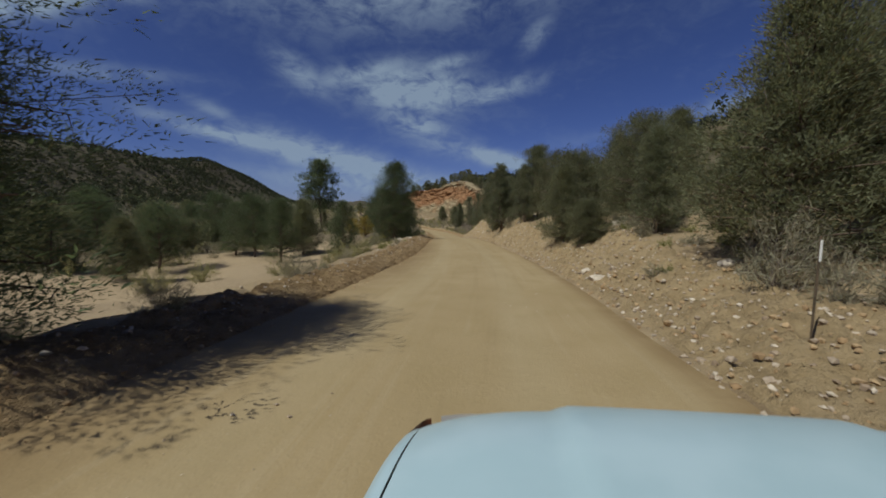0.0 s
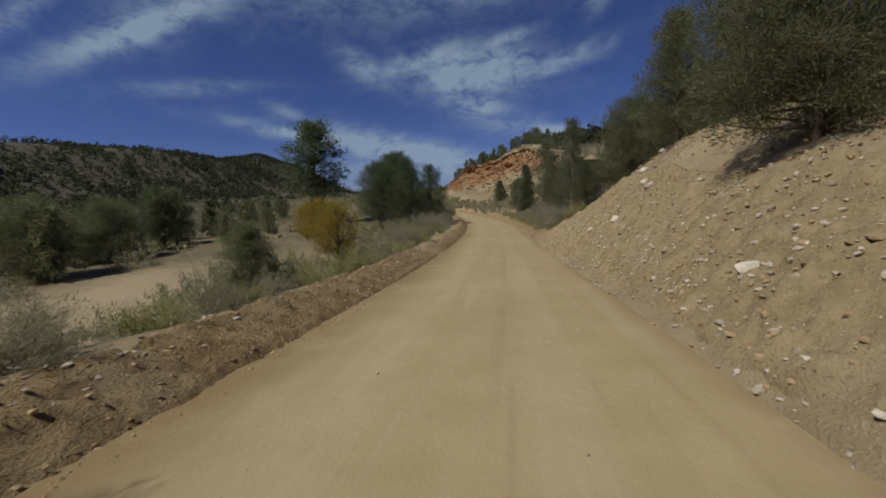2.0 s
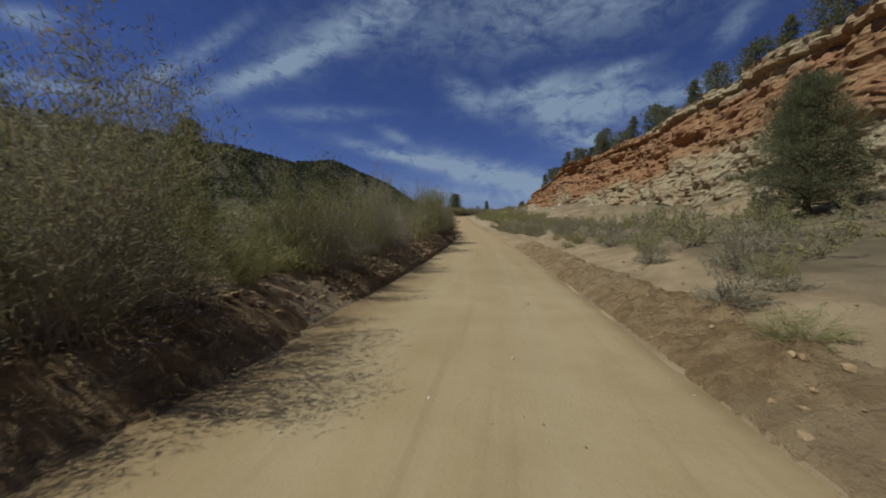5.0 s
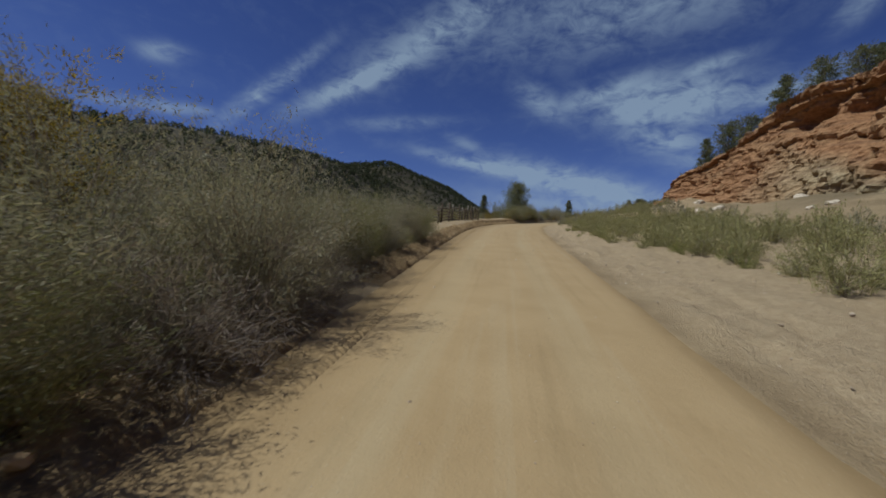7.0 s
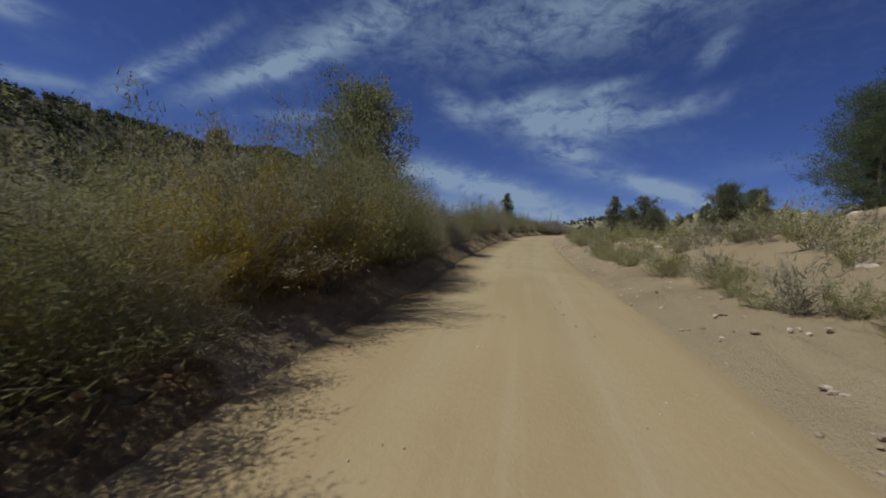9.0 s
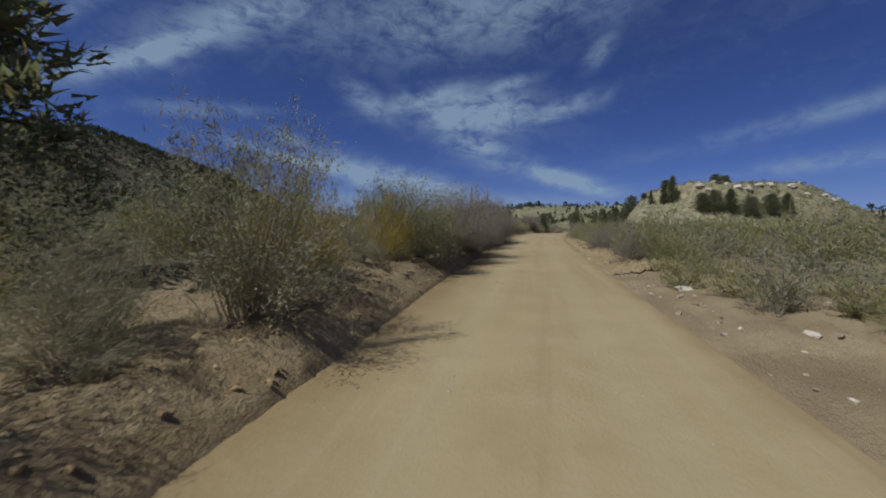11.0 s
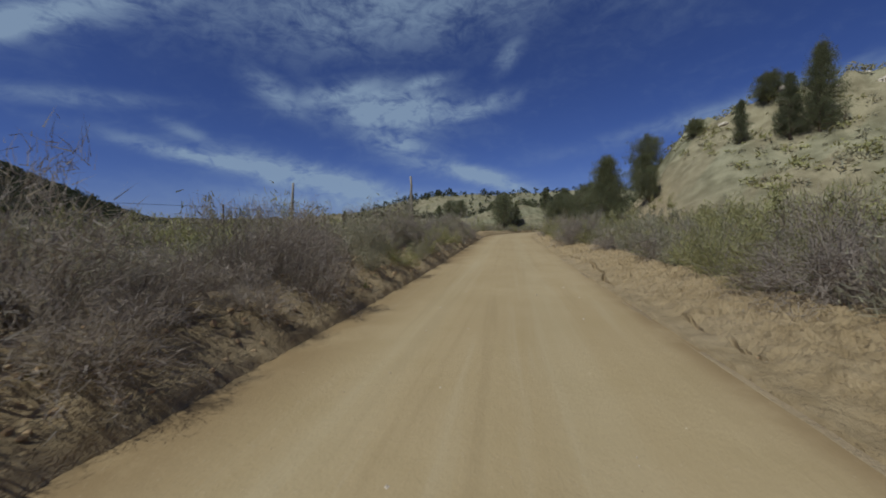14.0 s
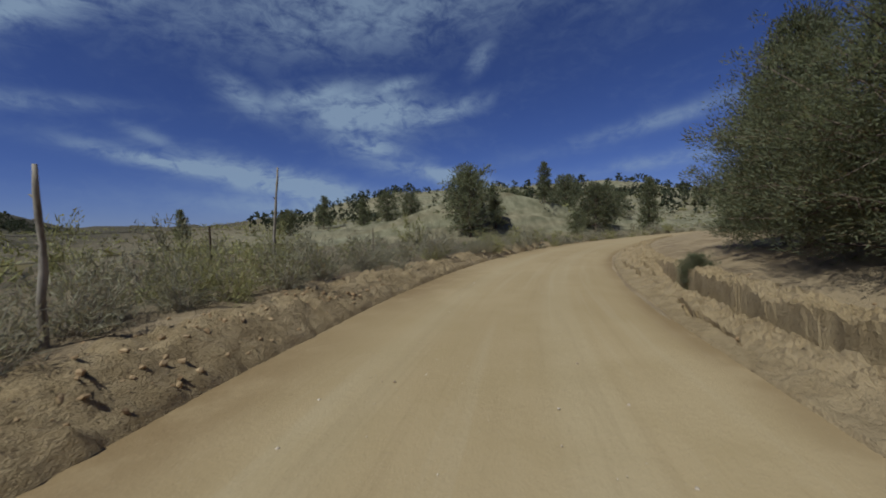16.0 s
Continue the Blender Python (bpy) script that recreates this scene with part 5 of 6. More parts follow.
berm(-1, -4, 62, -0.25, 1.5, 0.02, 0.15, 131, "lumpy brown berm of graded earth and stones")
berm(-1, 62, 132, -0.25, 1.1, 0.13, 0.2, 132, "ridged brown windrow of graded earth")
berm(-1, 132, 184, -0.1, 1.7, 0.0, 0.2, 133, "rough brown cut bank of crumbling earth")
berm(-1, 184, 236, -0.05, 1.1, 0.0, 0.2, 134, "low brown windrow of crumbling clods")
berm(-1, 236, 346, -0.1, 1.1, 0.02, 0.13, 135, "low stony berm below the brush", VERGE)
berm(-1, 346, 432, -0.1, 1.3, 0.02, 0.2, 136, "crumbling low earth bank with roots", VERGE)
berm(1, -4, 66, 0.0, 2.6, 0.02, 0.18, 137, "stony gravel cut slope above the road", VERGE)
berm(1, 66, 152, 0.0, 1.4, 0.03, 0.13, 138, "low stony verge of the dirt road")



def cracked_verge():
    """The right verge where the road's edge has split away: a jagged open crack, undercut on its far side."""
    ys, ds = np.arange(297, 431, 0.06), np.arange(0.1, 2.5, 0.026)
    wr = (np.interp(ys, YS, WR) / np.clip(np.interp(ys, YS, COS), 0.45, 1))[:, None]
    x = np.interp(ys, YS, XR)[:, None] + wr + ds[None, :]
    y = np.repeat(ys[:, None], len(ds), 1)
    u = ds[None, :] * np.clip(np.interp(ys, YS, COS), 0.45, 1)[:, None]
    mid = 0.55 + 0.3 * fbm(ys * 0.25, ys * 0, 15, 3) + 0.12 * fbm(ys * 1.3, ys * 0, 14, 2) + 0.07 * fbm(ys * 2.2, ys * 0, 29, 2) + 0.03 * fbm(ys * 6, ys * 0, 34, 2)
    half = np.clip(0.015 + 0.06 * fbm(ys * 0.6, ys * 0, 30, 3), 0.0, 0.045)
    slot = (1 - rise(np.abs(u - mid[:, None]), half[:, None], half[:, None] + 0.022)) * rise(half, 0.002, 0.02)[:, None]
    slot = slot * (np.minimum(rise(ys, 297, 304), 1 - rise(ys, 424, 430)))[:, None]
    f = (ds - ds[0]) / (ds[-1] - ds[0])
    rim = np.minimum(rise(f, 0, 0.05), 1 - rise(f, 0.88, 1))[None, :]
    clods = np.abs(fbm(x * 2.6, y * 2.6, 26, 3, 0.7)) + np.abs(fbm(x * 7.5, y * 7.5, 27, 2, 0.7))
    lip = np.exp(-((u - mid[:, None] - 0.12) / 0.14) ** 2) * np.clip(fbm(x * 3.1, y * 3.1, 28, 3) + 0.15, 0, 1)
    z = land(x.ravel(), y.ravel(), 0.0).reshape(x.shape) - 0.05 + (0.075 + 0.10 * clods * rise(u, mid[:, None], mid[:, None] + 0.5) + 0.015 * clods + 0.08 * lip) * rim
    z = z - 0.12 * slot
    me = mesh_of("cracked_verge", np.stack([x + 0.045 * slot, y, z], 2).reshape(-1, 3), sheet(len(ys), len(ds)), [VERGE])
    tagged(new("cracked_verge", me), "crumbling tan verge with a long jagged crack", "verge", kind="structure")


cracked_verge()

# ---- clods, gravel and rocks ----
OCTA = np.array(((1, 0, 0), (-1, 0, 0), (0, 1, 0), (0, -1, 0), (0, 0, 1), (0, 0, -1)), float)
OCTF = np.array(((0, 2, 4), (2, 1, 4), (1, 3, 4), (3, 0, 4), (2, 0, 5), (1, 2, 5), (3, 1, 5), (0, 3, 5)))


bm_ico = bmesh.new()
bmesh.ops.create_icosphere(bm_ico, subdivisions=1, radius=1)
bm_ico.verts.ensure_lookup_table()
ICOV = np.array([v.co[:] for v in bm_ico.verts])
ICOF = np.array([[v.index for v in f.verts] for f in bm_ico.faces])
bm_ico.free()


def pebbles(name, label, mat, seed, zones):
    """Loose stones of many sizes. Zones: number, y from and to, u from and to, least and largest size."""
    rng = np.random.default_rng(seed)
    px, py, ps = [], [], []
    for n, y0, y1, u0, u1, s0, s1 in zones:
        y = rng.uniform(y0, y1, n)
        side = rng.beta(1.2, 2.2, n)
        u = u0 + (u1 - u0) * side
        px.append(np.interp(y, YS, XR) + np.sign(u1) * (np.interp(y, YS, WR) / np.clip(np.interp(y, YS, COS), 0.45, 1)) + u), py.append(y)
        ps.append(s0 + (s1 - s0) * rng.uniform(size=n) ** 3)
    px, py, ps = np.concatenate(px), np.concatenate(py), np.concatenate(ps)
    up = np.zeros(len(px))
    for b in BERMS:
        up = np.maximum(up, berm_rise(px, py, *b))
    pz = np.maximum(land(px, py, 0.0) + up, np.where(np.abs(px - at(py, XR)) < at(py, WR) + 0.2, at(py, ZR) + 0.005, -99)) + ps * 0.15
    big = ps > 0.028
    for small, base, faces in ((True, OCTA, OCTF), (False, ICOV, ICOF)):
        pick = ~big if small else big
        heap(name if small else name + "_large", label, mat, px[pick], py[pick], pz[pick], ps[pick], base, faces, rng)


def heap(name, label, mat, px, py, pz, ps, base, faces, rng):
    n, q = len(px), len(base)
    v = base[None] * rng.uniform(0.7, 1.15, (n, q, 1)) + rng.normal(size=(n, q, 3)) * 0.12
    v = v * ps[:, None, None] * np.array((1, 1, 0.75)) * rng.uniform(0.7, 1.2, (n, 1, 3))
    a = rng.uniform(0, 6.28, n)
    c, s = np.cos(a)[:, None], np.sin(a)[:, None]
    v = np.stack([v[..., 0] * c - v[..., 1] * s, v[..., 0] * s + v[..., 1] * c, v[..., 2]], 2) + np.stack([px, py, pz], 1)[:, None]
    f = (faces[None] + q * np.arange(n)[:, None, None]).reshape(-1, 3)
    tagged(new(name, mesh_of(name, v.reshape(-1, 3), f, [mat])), label, "stones", kind="stuff")


pebbles("dirt_clods", "brown clods of graded earth along the road edges", CLOD, 61,
        ((11500, -4, 60, 0.35, -1.7, 0.007, 0.036), (12500, 60, 130, 0.35, -1.5, 0.007, 0.034), (12000, -4, 66, 0.0, 5.0, 0.006, 0.055), (4500, 130, 180, -0.1, -1.8, 0.008, 0.07), (8500, 192, 232, -0.1, -1.2, 0.008, 0.04),
         (4500, 232, 340, -0.1, -1.5, 0.008, 0.05), (5000, 340, 415, -0.1, -1.6, 0.008, 0.055), (5000, 300, 415, 0.4, 3.0, 0.007, 0.045), (1800, 60, 180, 0.1, 2.5, 0.008, 0.06)))
pebbles("gravel", "pale angular gravel scattered over the bank", STONE, 62,
        ((16000, -4, 62, 0.0, 5.5, 0.006, 0.055), (2500, 62, 120, 0.1, 5, 0.008, 0.08), (6500, -4, 130, -0.5, -2.2, 0.007, 0.05), (1000, 176, 232, 0.2, 6, 0.007, 0.04), (1000, 196, 232, -1.0, -5, 0.007, 0.04),
         (1800, 232, 300, 0.1, 3, 0.008, 0.06), (1500, 300, 415, 0.1, 2.0, 0.007, 0.04), (1200, 60, 180, -0.3, -2.5, 0.008, 0.06)))


def on_road():
    rng = np.random.default_rng(63)
    n = 9500
    y = rng.uniform(-6, 430, n)
    f = rng.uniform(-1, 1, n)
    f = np.sign(f) * np.abs(f) ** 0.6
    x = np.interp(y, YS, XR) + f * np.interp(y, YS, WR)
    z = np.interp(y, YS, ZR) + 0.045 * (1 - f * f)
    s = 0.006 + 0.022 * rng.uniform(size=n) ** 5
    v = OCTA[None] * rng.uniform(0.6, 1.1, (n, 6, 1)) * s[:, None, None] * np.array((1, 1, 0.7)) + np.stack([x, y, z], 1)[:, None]
    fa = (OCTF[None] + 6 * np.arange(n)[:, None, None]).reshape(-1, 3)
    tagged(new("road_gravel", mesh_of("road_gravel", v.reshape(-1, 3), fa, [STONE])), "small loose stones on the dirt road", "stones", kind="stuff")


on_road()


def tyre_tracks():
    """A tread print pressed up in the soft shoulder: one strip with slanting bars."""
    ys, s = np.arange(160, 203, 0.018), np.linspace(-1, 1, 13)
    mid = (np.interp(ys, YS, XR) - np.interp(ys, YS, WR) + 0.42 + 0.05 * np.sin(ys * 0.31))[:, None]
    bars = np.abs(((ys[:, None] + 0.06 * np.abs(s)[None, :]) / 0.1) % 1 - 0.5) * 2
    across = (np.interp(ys, YS, WR) - 0.42) / (np.interp(ys, YS, WR) + 0.3)
    print_h = 0.018 * rise(bars, 0.35, 0.7) * (1 - np.abs(s)[None, :] ** 6) * np.clip(0.7 + 1.2 * fbm(ys * 0.4, ys * 0, 77, 2), 0.2, 1)[:, None]
    z = (np.interp(ys, YS, ZR) + 0.045 * (1 - across ** 2))[:, None] + 0.008 * (1 - s[None, :] ** 4) - 0.003 + print_h
    me = mesh_of("tyre_tracks", np.stack([mid + 0.11 * s[None, :] + 0 * z, ys[:, None] + 0 * z, z], 2).reshape(-1, 3), sheet(len(ys), 13), [ROAD])
    paint(me, "warm", np.full(len(ys) * 13, 0.8))
    paint(me, "edge", np.full(len(ys) * 13, 0.6))
    tagged(new("tyre_tracks", me), "tyre tread print in the soft road shoulder", "tracks", kind="stuff")


tyre_tracks()


def rock_mesh(seed, r):
    bm = bmesh.new()
    bmesh.ops.create_icosphere(bm, subdivisions=2, radius=r)
    off = Vector((seed * 3.1, seed * 1.7, 0))
    for v in bm.verts:
        n = noise.noise(v.co / r * 1.1 + off) * 0.5 + noise.noise(v.co / r * 2.7 + off) * 0.2
        v.co = v.co * (1 + n)
        v.co.z *= 0.62
    me = bpy.data.meshes.new("rock")
    bm.to_mesh(me)
    bm.free()
    me.materials.append(STONE)
    return me


ROCKS = [tagged(new("rock", rock_mesh(i, 0.22)), t, "rock", "rocks beside the road") for i, t in enumerate(("pale limestone rock on the gravel bank", "buff angular rock beside the road", "weathered tan boulder half sunk in soil"))]
rng = np.random.default_rng(64)
for n, y0, y1, u0, u1, s0, s1 in ((34, 0, 62, 3.4, 8, 0.4, 1.0), (12, 0, 60, -6, -3.4, 0.4, 0.9), (14, 62, 130, 3.6, 9, 0.4, 1.1), (24, 140, 262, 14, 24, 0.8, 3.2), (10, 196, 232, -6, -3, 0.3, 0.6), (14, 236, 300, 3, 8, 0.4, 1.1),
                                  (14, 340, 415, 2.9, 5, 0.3, 0.6), (8, 300, 415, -4, -2.8, 0.3, 0.6)):
    for i in range(n):
        x, y = spot(rng.uniform(y0, y1), rng.uniform(u0, u1))
        stand(ROCKS[i % 3], x, y, rng.uniform(s0, s1), rng.uniform(0, 6), 0.02)
# pale rim rock of the hill
for i in range(46):
    a = -2.9 + 2.6 * i / 46
    x, y = 104 + (27 + 6 * math.sin(i * 1.7)) * math.cos(a) * (0.75 if math.cos(a) < 0 else 1.3), 402 + (21 + 2 * math.sin(i * 2.3)) * math.sin(a)
    stand(ROCKS[i % 3], x, y, 3.2 + 2.2 * math.sin(i * 3.7), i, 0.1)


# ---- fences and poles ----


def timber(name, a, b, r0, r1, mat, parent, seed=0, n=7, label=""):
    """A round, slightly crooked timber from a to b."""
    rng = np.random.default_rng(seed)
    a, b = np.array(a, float), np.array(b, float)
    ts = np.linspace(0, 1, 5)
    L = np.linalg.norm(b - a)
    pts = a + (b - a) * ts[:, None] + rng.normal(size=(5, 3)) * 0.006 * L * np.array((0, 1, 1, 1, 0))[:, None]
    v, f = tube(pts, np.linspace(r0, r1, 5) * rng.uniform(0.9, 1.1, 5), n)
    return piece(name, mesh_of(name, v, f, [mat], smooth=True), parent, label)


def board(name, a, b, w, t, mat, parent, out_dir=(1, 0, 0), label=""):
    """A flat board from a to b, w wide along out_dir, t thick."""
    a, b, s = Vector(a), Vector(b), Vector(out_dir).normalized()
    k = (b - a).cross(s).normalized()
    vs = [p + s * i * w / 2 + k * j * t / 2 for p in (a, b) for i, j in ((-1, -1), (1, -1), (1, 1), (-1, 1))]
    fs = [(0, 3, 2, 1), (4, 5, 6, 7), (0, 1, 5, 4), (1, 2, 6, 5), (2, 3, 7, 6), (3, 0, 4, 7)]
    return piece(name, mesh_of(name, [tuple(v) for v in vs], fs, [mat]), parent, label)


def corral():
    posts = ((1.0, 209.6), (1.0, 212.3), (1.1, 214.9), (0.8, 217.7), (0.65, 220.3), (0.5, 223.0))
    e = tagged(new("corral_fence"), "weathered pole-rail corral fence with paired posts", "fence")
    zs = [gz(*p) for p in posts]
    for i, ((x, y), z) in enumerate(zip(posts, zs)):
        for side in (-1, 1):
            h = 1.62 + 0.16 * math.sin(i * 2.1 + side)
            timber("post", (x + side * 0.13, y + 0.05 * side, z - 0.4), (x + side * 0.14, y + 0.05 * side, z + h), 0.085, 0.07, DARKWOOD if side < 0 or i in (0, 5) else GREYWOOD, e, 3 * i + side + 1)
    for i in range(5):
        for k in range(5):
            za = 0.22 + 0.26 * k
            (x0, y0), (x1, y1) = posts[i], posts[i + 1]
            timber("rail", (x0, y0 - 0.25, zs[i] + za + 0.03 * math.sin(i + k)), (x1, y1 + 0.25, zs[i + 1] + za + 0.03 * math.cos(2 * i + k)), 0.06, 0.05, DARKWOOD, e, 50 + 5 * i + k)
    g = tagged(new("rail_gate"), "pale pole gate hung beside the corral post", "gate")
    z = gz(1.2, 208)
    for k in range(4):
        timber("rail", (1.25, 206.3, z + 0.35 + 0.28 * k), (1.02, 209.4, z + 0.3 + 0.26 * k), 0.055, 0.05, GREYWOOD, g, 90 + k)
    for y in (206.4, 209.2):
        timber("stile", (1.3 - (y - 206.4) * 0.08, y, z + 0.2), (1.3 - (y - 206.4) * 0.08, y, z + 1.3), 0.05, 0.045, GREYWOOD, g, int(y))
    p = tagged(new("picket_fence"), "weathered upright board fence of the corral", "fence")
    n = 30
    ax, ay, bx, by = 2.7, 199.9, 1.3, 206.2
    for i in range(n):
        f = i / (n - 1)
        x, y = ax + (bx - ax) * f, ay + (by - ay) * f
        z = gz(x, y)
        board("board", (x, y, z - 0.05), (x + 0.02 * math.sin(i * 2.3), y + 0.02 * math.cos(i * 3.1), z + 1.22 + 0.1 * math.sin(i * 5.7)), 0.15, 0.03, DARKWOOD if i % 3 else GREYWOOD, p, (bx - ax, by - ay, 0))
    for zz in (0.35, 1.0):
        timber("rail", (ax - 0.06, ay, gz(ax, ay) + zz), (bx - 0.06, by, gz(bx, by) + zz), 0.045, 0.045, DARKWOOD, p, int(zz * 10))
    for x, y in ((2.75, 199.6), (1.25, 206.4)):
        timber("post", (x, y, gz(x, y) - 0.3), (x, y, gz(x, y) + 1.35), 0.1, 0.085, GREYWOOD, p, int(y))
    timber("brace", (2.1, 198.9, gz(2.1, 198.9) - 0.05), (2.72, 199.7, gz(2.7, 199.7) + 1.0), 0.05, 0.045, GREYWOOD, p, 7)


def steel_post_mesh(h):
    """A T-section post with studs."""
    bm = bmesh.new()
    for sx, sy, ox in ((0.032, 0.006, 0), (0.006, 0.028, 0.0)):
        m = Matrix.Translation((ox, 0.0175 if sx < 0.01 else 0, h / 2 - 0.15)) @ Matrix.Diagonal((sx, sy, h + 0.3, 1))
        bmesh.ops.create_cube(bm, size=1, matrix=m)
    for k in range(int(h / 0.12)):
        bmesh.ops.create_cube(bm, size=1, matrix=Matrix.Translation((0, -0.006, 0.1 + 0.12 * k)) @ Matrix.Diagonal((0.014, 0.01, 0.018, 1)))
    me = bpy.data.meshes.new("steel_post")
    bm.to_mesh(me)
    bm.free()
    me.materials.append(STEEL)
    return me


WHITE = material("white_paint", lambda k: (k.mix(k.ramp(k.noise(place(k), 30.0), 0.4, 0.7, 0, 0.4), (0.75, 0.74, 0.70), (0.5, 0.46, 0.4)), None), 0.6)


def marker_post(x, y):
    """A roadside steel post with a white reflector strip."""
    z = gz(x, y)
    e = tagged(new("marker_post"), "dark green steel marker post with white top strip", "post")
    e.matrix_basis = pose(x, y, z, 0, 0, -15) @ Matrix.Diagonal((0.6, 0.6, 1.0, 1.0))
    piece("post_shaft", steel_post_mesh(1.15), e)
    bm = bmesh.new()
    bmesh.ops.create_cube(bm, size=1, matrix=Matrix.Translation((0, -0.016, 1.0)) @ Matrix.Diagonal((0.034, 0.012, 0.22, 1)))
    me = bpy.data.meshes.new("reflector")
    bm.to_mesh(me)
    bm.free()
    me.materials.append(WHITE)
    piece("reflector", me, e, "white reflector strip")


def wire_fence(posts, h, wires, label):
    e = tagged(new("wire_fence"), label, "fence")
    me = steel_post_mesh(h)
    spots = [(x, y, gz(x, y)) for x, y in posts]
    for i, (x, y, z) in enumerate(spots):
        ob = piece("fence_post", me, e)
        ob.matrix_basis = pose(x, y, z, 2 * math.sin(i * 3.3), 2 * math.cos(i * 1.9), 30 * i)
    for k in range(wires):
        pts = []
        for (x0, y0, z0), (x1, y1, z1) in zip(spots, spots[1:]):
            for f in (0, 0.5):
                pts.append((x0 + (x1 - x0) * f, y0 + (y1 - y0) * f, z0 + (z1 - z0) * f + h * (0.95 - 0.27 * k) - (0.03 if f else 0)))
        pts.append((spots[-1][0], spots[-1][1], spots[-1][2] + h * (0.95 - 0.27 * k)))
        v, f = tube(pts, [0.004] * len(pts), 3)
        piece("wire", mesh_of("wire", v, f, [STEEL]), e)


def overhead_wire(a, b):
    a, b = np.array(a), np.array(b)
    pts = [a + (b - a) * f + np.array((0, 0, -0.25 * f * (1 - f))) for f in np.linspace(0, 1, 9)]
    v, f = tube(pts, [0.006] * 9, 4)
    tagged(new("overhead_wire", mesh_of("overhead_wire", v, f, [STEEL])), "thin dark wire strung between wooden poles", "wire")


def dead_branch(x, y, long, turn, seed, label):
    """A bleached limb lying in the brush, its side twigs forking off."""
    rng = np.random.default_rng(seed)
    e = tagged(new("dead_branch"), label, "branch", "dead branches in the brush")
    e.matrix_basis = pose(x, y, gz(x, y), 0, 0, turn)
    for k in range(4):
        a = rng.normal() * 0.45
        c, w = np.array((0, 0, 0.06)) + rng.normal(size=3) * np.array((0.15, 0.15, 0.02)), long * rng.uniform(0.55, 1.05)
        pts = [c]
        for m in range(6):
            a += rng.normal() * 0.22
            pts.append(pts[-1] + w / 6 * np.array((math.cos(a), math.sin(a), 0.22 - 0.05 * m + rng.normal() * 0.12)))
        v, f = tube(pts, np.linspace(0.028, 0.008, 7), 5)
        limb = piece("limb", mesh_of("limb", v, f, [GREYWOOD], smooth=True), e)
        parts = []
        for m in range(9):
            q = pts[rng.integers(1, 7)]
            b = rng.uniform(-1.3, 1.3) + a
            t1 = q + w * 0.16 * np.array((math.cos(b), math.sin(b), rng.uniform(-0.1, 0.7)))
            parts.append(tube([q, t1, t1 + w * 0.1 * rng.normal(size=3)], (0.010, 0.006, 0.003), 4))
        v, f = joined(parts)
        tagged(piece("twigs", mesh_of("twigs", v, f, [GREYWOOD]), limb), kind="stuff")


def old_post(x, y, h, r, lean, seed, label, fork=False):
    """A crooked dead trunk set as a fence post or pole."""
    rng = np.random.default_rng(seed)
    z = gz(x, y)
    zs = np.linspace(-0.3, h, 9)
    pts = np.column_stack([lean * zs + np.cumsum(rng.normal(size=9)) * 0.008 * h, np.cumsum(rng.normal(size=9)) * 0.008 * h, zs])
    parts = [tube(pts, np.linspace(r, r * 0.45, 9) * rng.uniform(0.85, 1.15, 9), 9)]
    e = tagged(new("wooden_pole"), label, "pole", "poles in the brush")
    e.matrix_basis = pose(x, y, z)
    v, f = joined(parts)
    piece("shaft", mesh_of("shaft", v, f, [GREYWOOD], smooth=True), e)
    for k in range(3 if not fork else 1):
        f0 = 0.55 + 0.13 * k if not fork else 0.35
        q = np.array([np.interp(f0 * h, zs, pts[:, j]) for j in (0, 1)])
        a = rng.uniform(0, 6.28)
        reach = h * (0.05 if not fork else 0.3)
        tip = (q[0] - abs(math.cos(a)) * reach * (1 if fork else 0.6), q[1] + math.sin(a) * reach * 0.4, f0 * h + reach * (0.6 if not fork else 1.6))
        timber("branch_stub", (q[0], q[1], f0 * h), tip, r * (0.35 if not fork else 0.75), r * (0.15 if not fork else 0.3), GREYWOOD, e, seed + k)


corral()
marker_post(4.6, 3.0)
wire_fence([(2.9, 198.0), (2.2, 196.0), (1.6, 193.0), (1.0, 190.0)], 1.05, 3, "rusty steel post and wire fence beside the corral")
wire_fence([(0.45, 223.4), (0.4, 226.2), (0.2, 229.4), (0.1, 232.6), (-0.2, 236), (-0.4, 240)], 1.15, 3, "thin steel post and wire fence along the pasture")
wire_fence([spot(y, -6.4 + 0.3 * math.sin(y)) for y in range(304, 424, 5)], 1.25, 4, "old barbed wire fence on thin steel posts in the brush")
old_post(19.1, 323.8, 3.9, 0.12, 0.05, 2, "tall weathered brown wooden pole above the brush")
old_post(16.9, 320.7, 4.4, 0.10, 0.09, 12, "tall weathered brown wooden pole beside the fence")
overhead_wire((17.29, 320.7, gz(16.9, 320.7) + 4.35), (19.29, 323.8, gz(19.1, 323.8) + 3.85))
old_post(18.3, 322.1, 1.6, 0.045, 0.08, 10, "leaning weathered snag standing in the brush")
old_post(21.2, 345.3, 3.4, 0.09, 0.2, 3, "leaning dead trunk set as a fence post")
old_post(45.8, 382.4, 3.0, 0.10, 0.03, 4, "tall knotted dead trunk used as fence post")
old_post(40.6, 381.5, 2.6, 0.08, 0.08, 9, "thin dead snag above the sagebrush")
old_post(59.25, 410.4, 1.85, 0.05, 0.03, 5, "grey juniper fence post with wires")
old_post(60.6, 419.0, 3.3, 0.06, 0.04, 6, "grey juniper fence post in the sage")
old_post(55.6, 401.7, 2.1, 0.07, 0.22, 7, "leaning grey dead pole set as fence post")
old_post(19.1, 51.6, 1.1, 0.14, -0.15, 8, "bleached dead stump on the gravel bank", True)


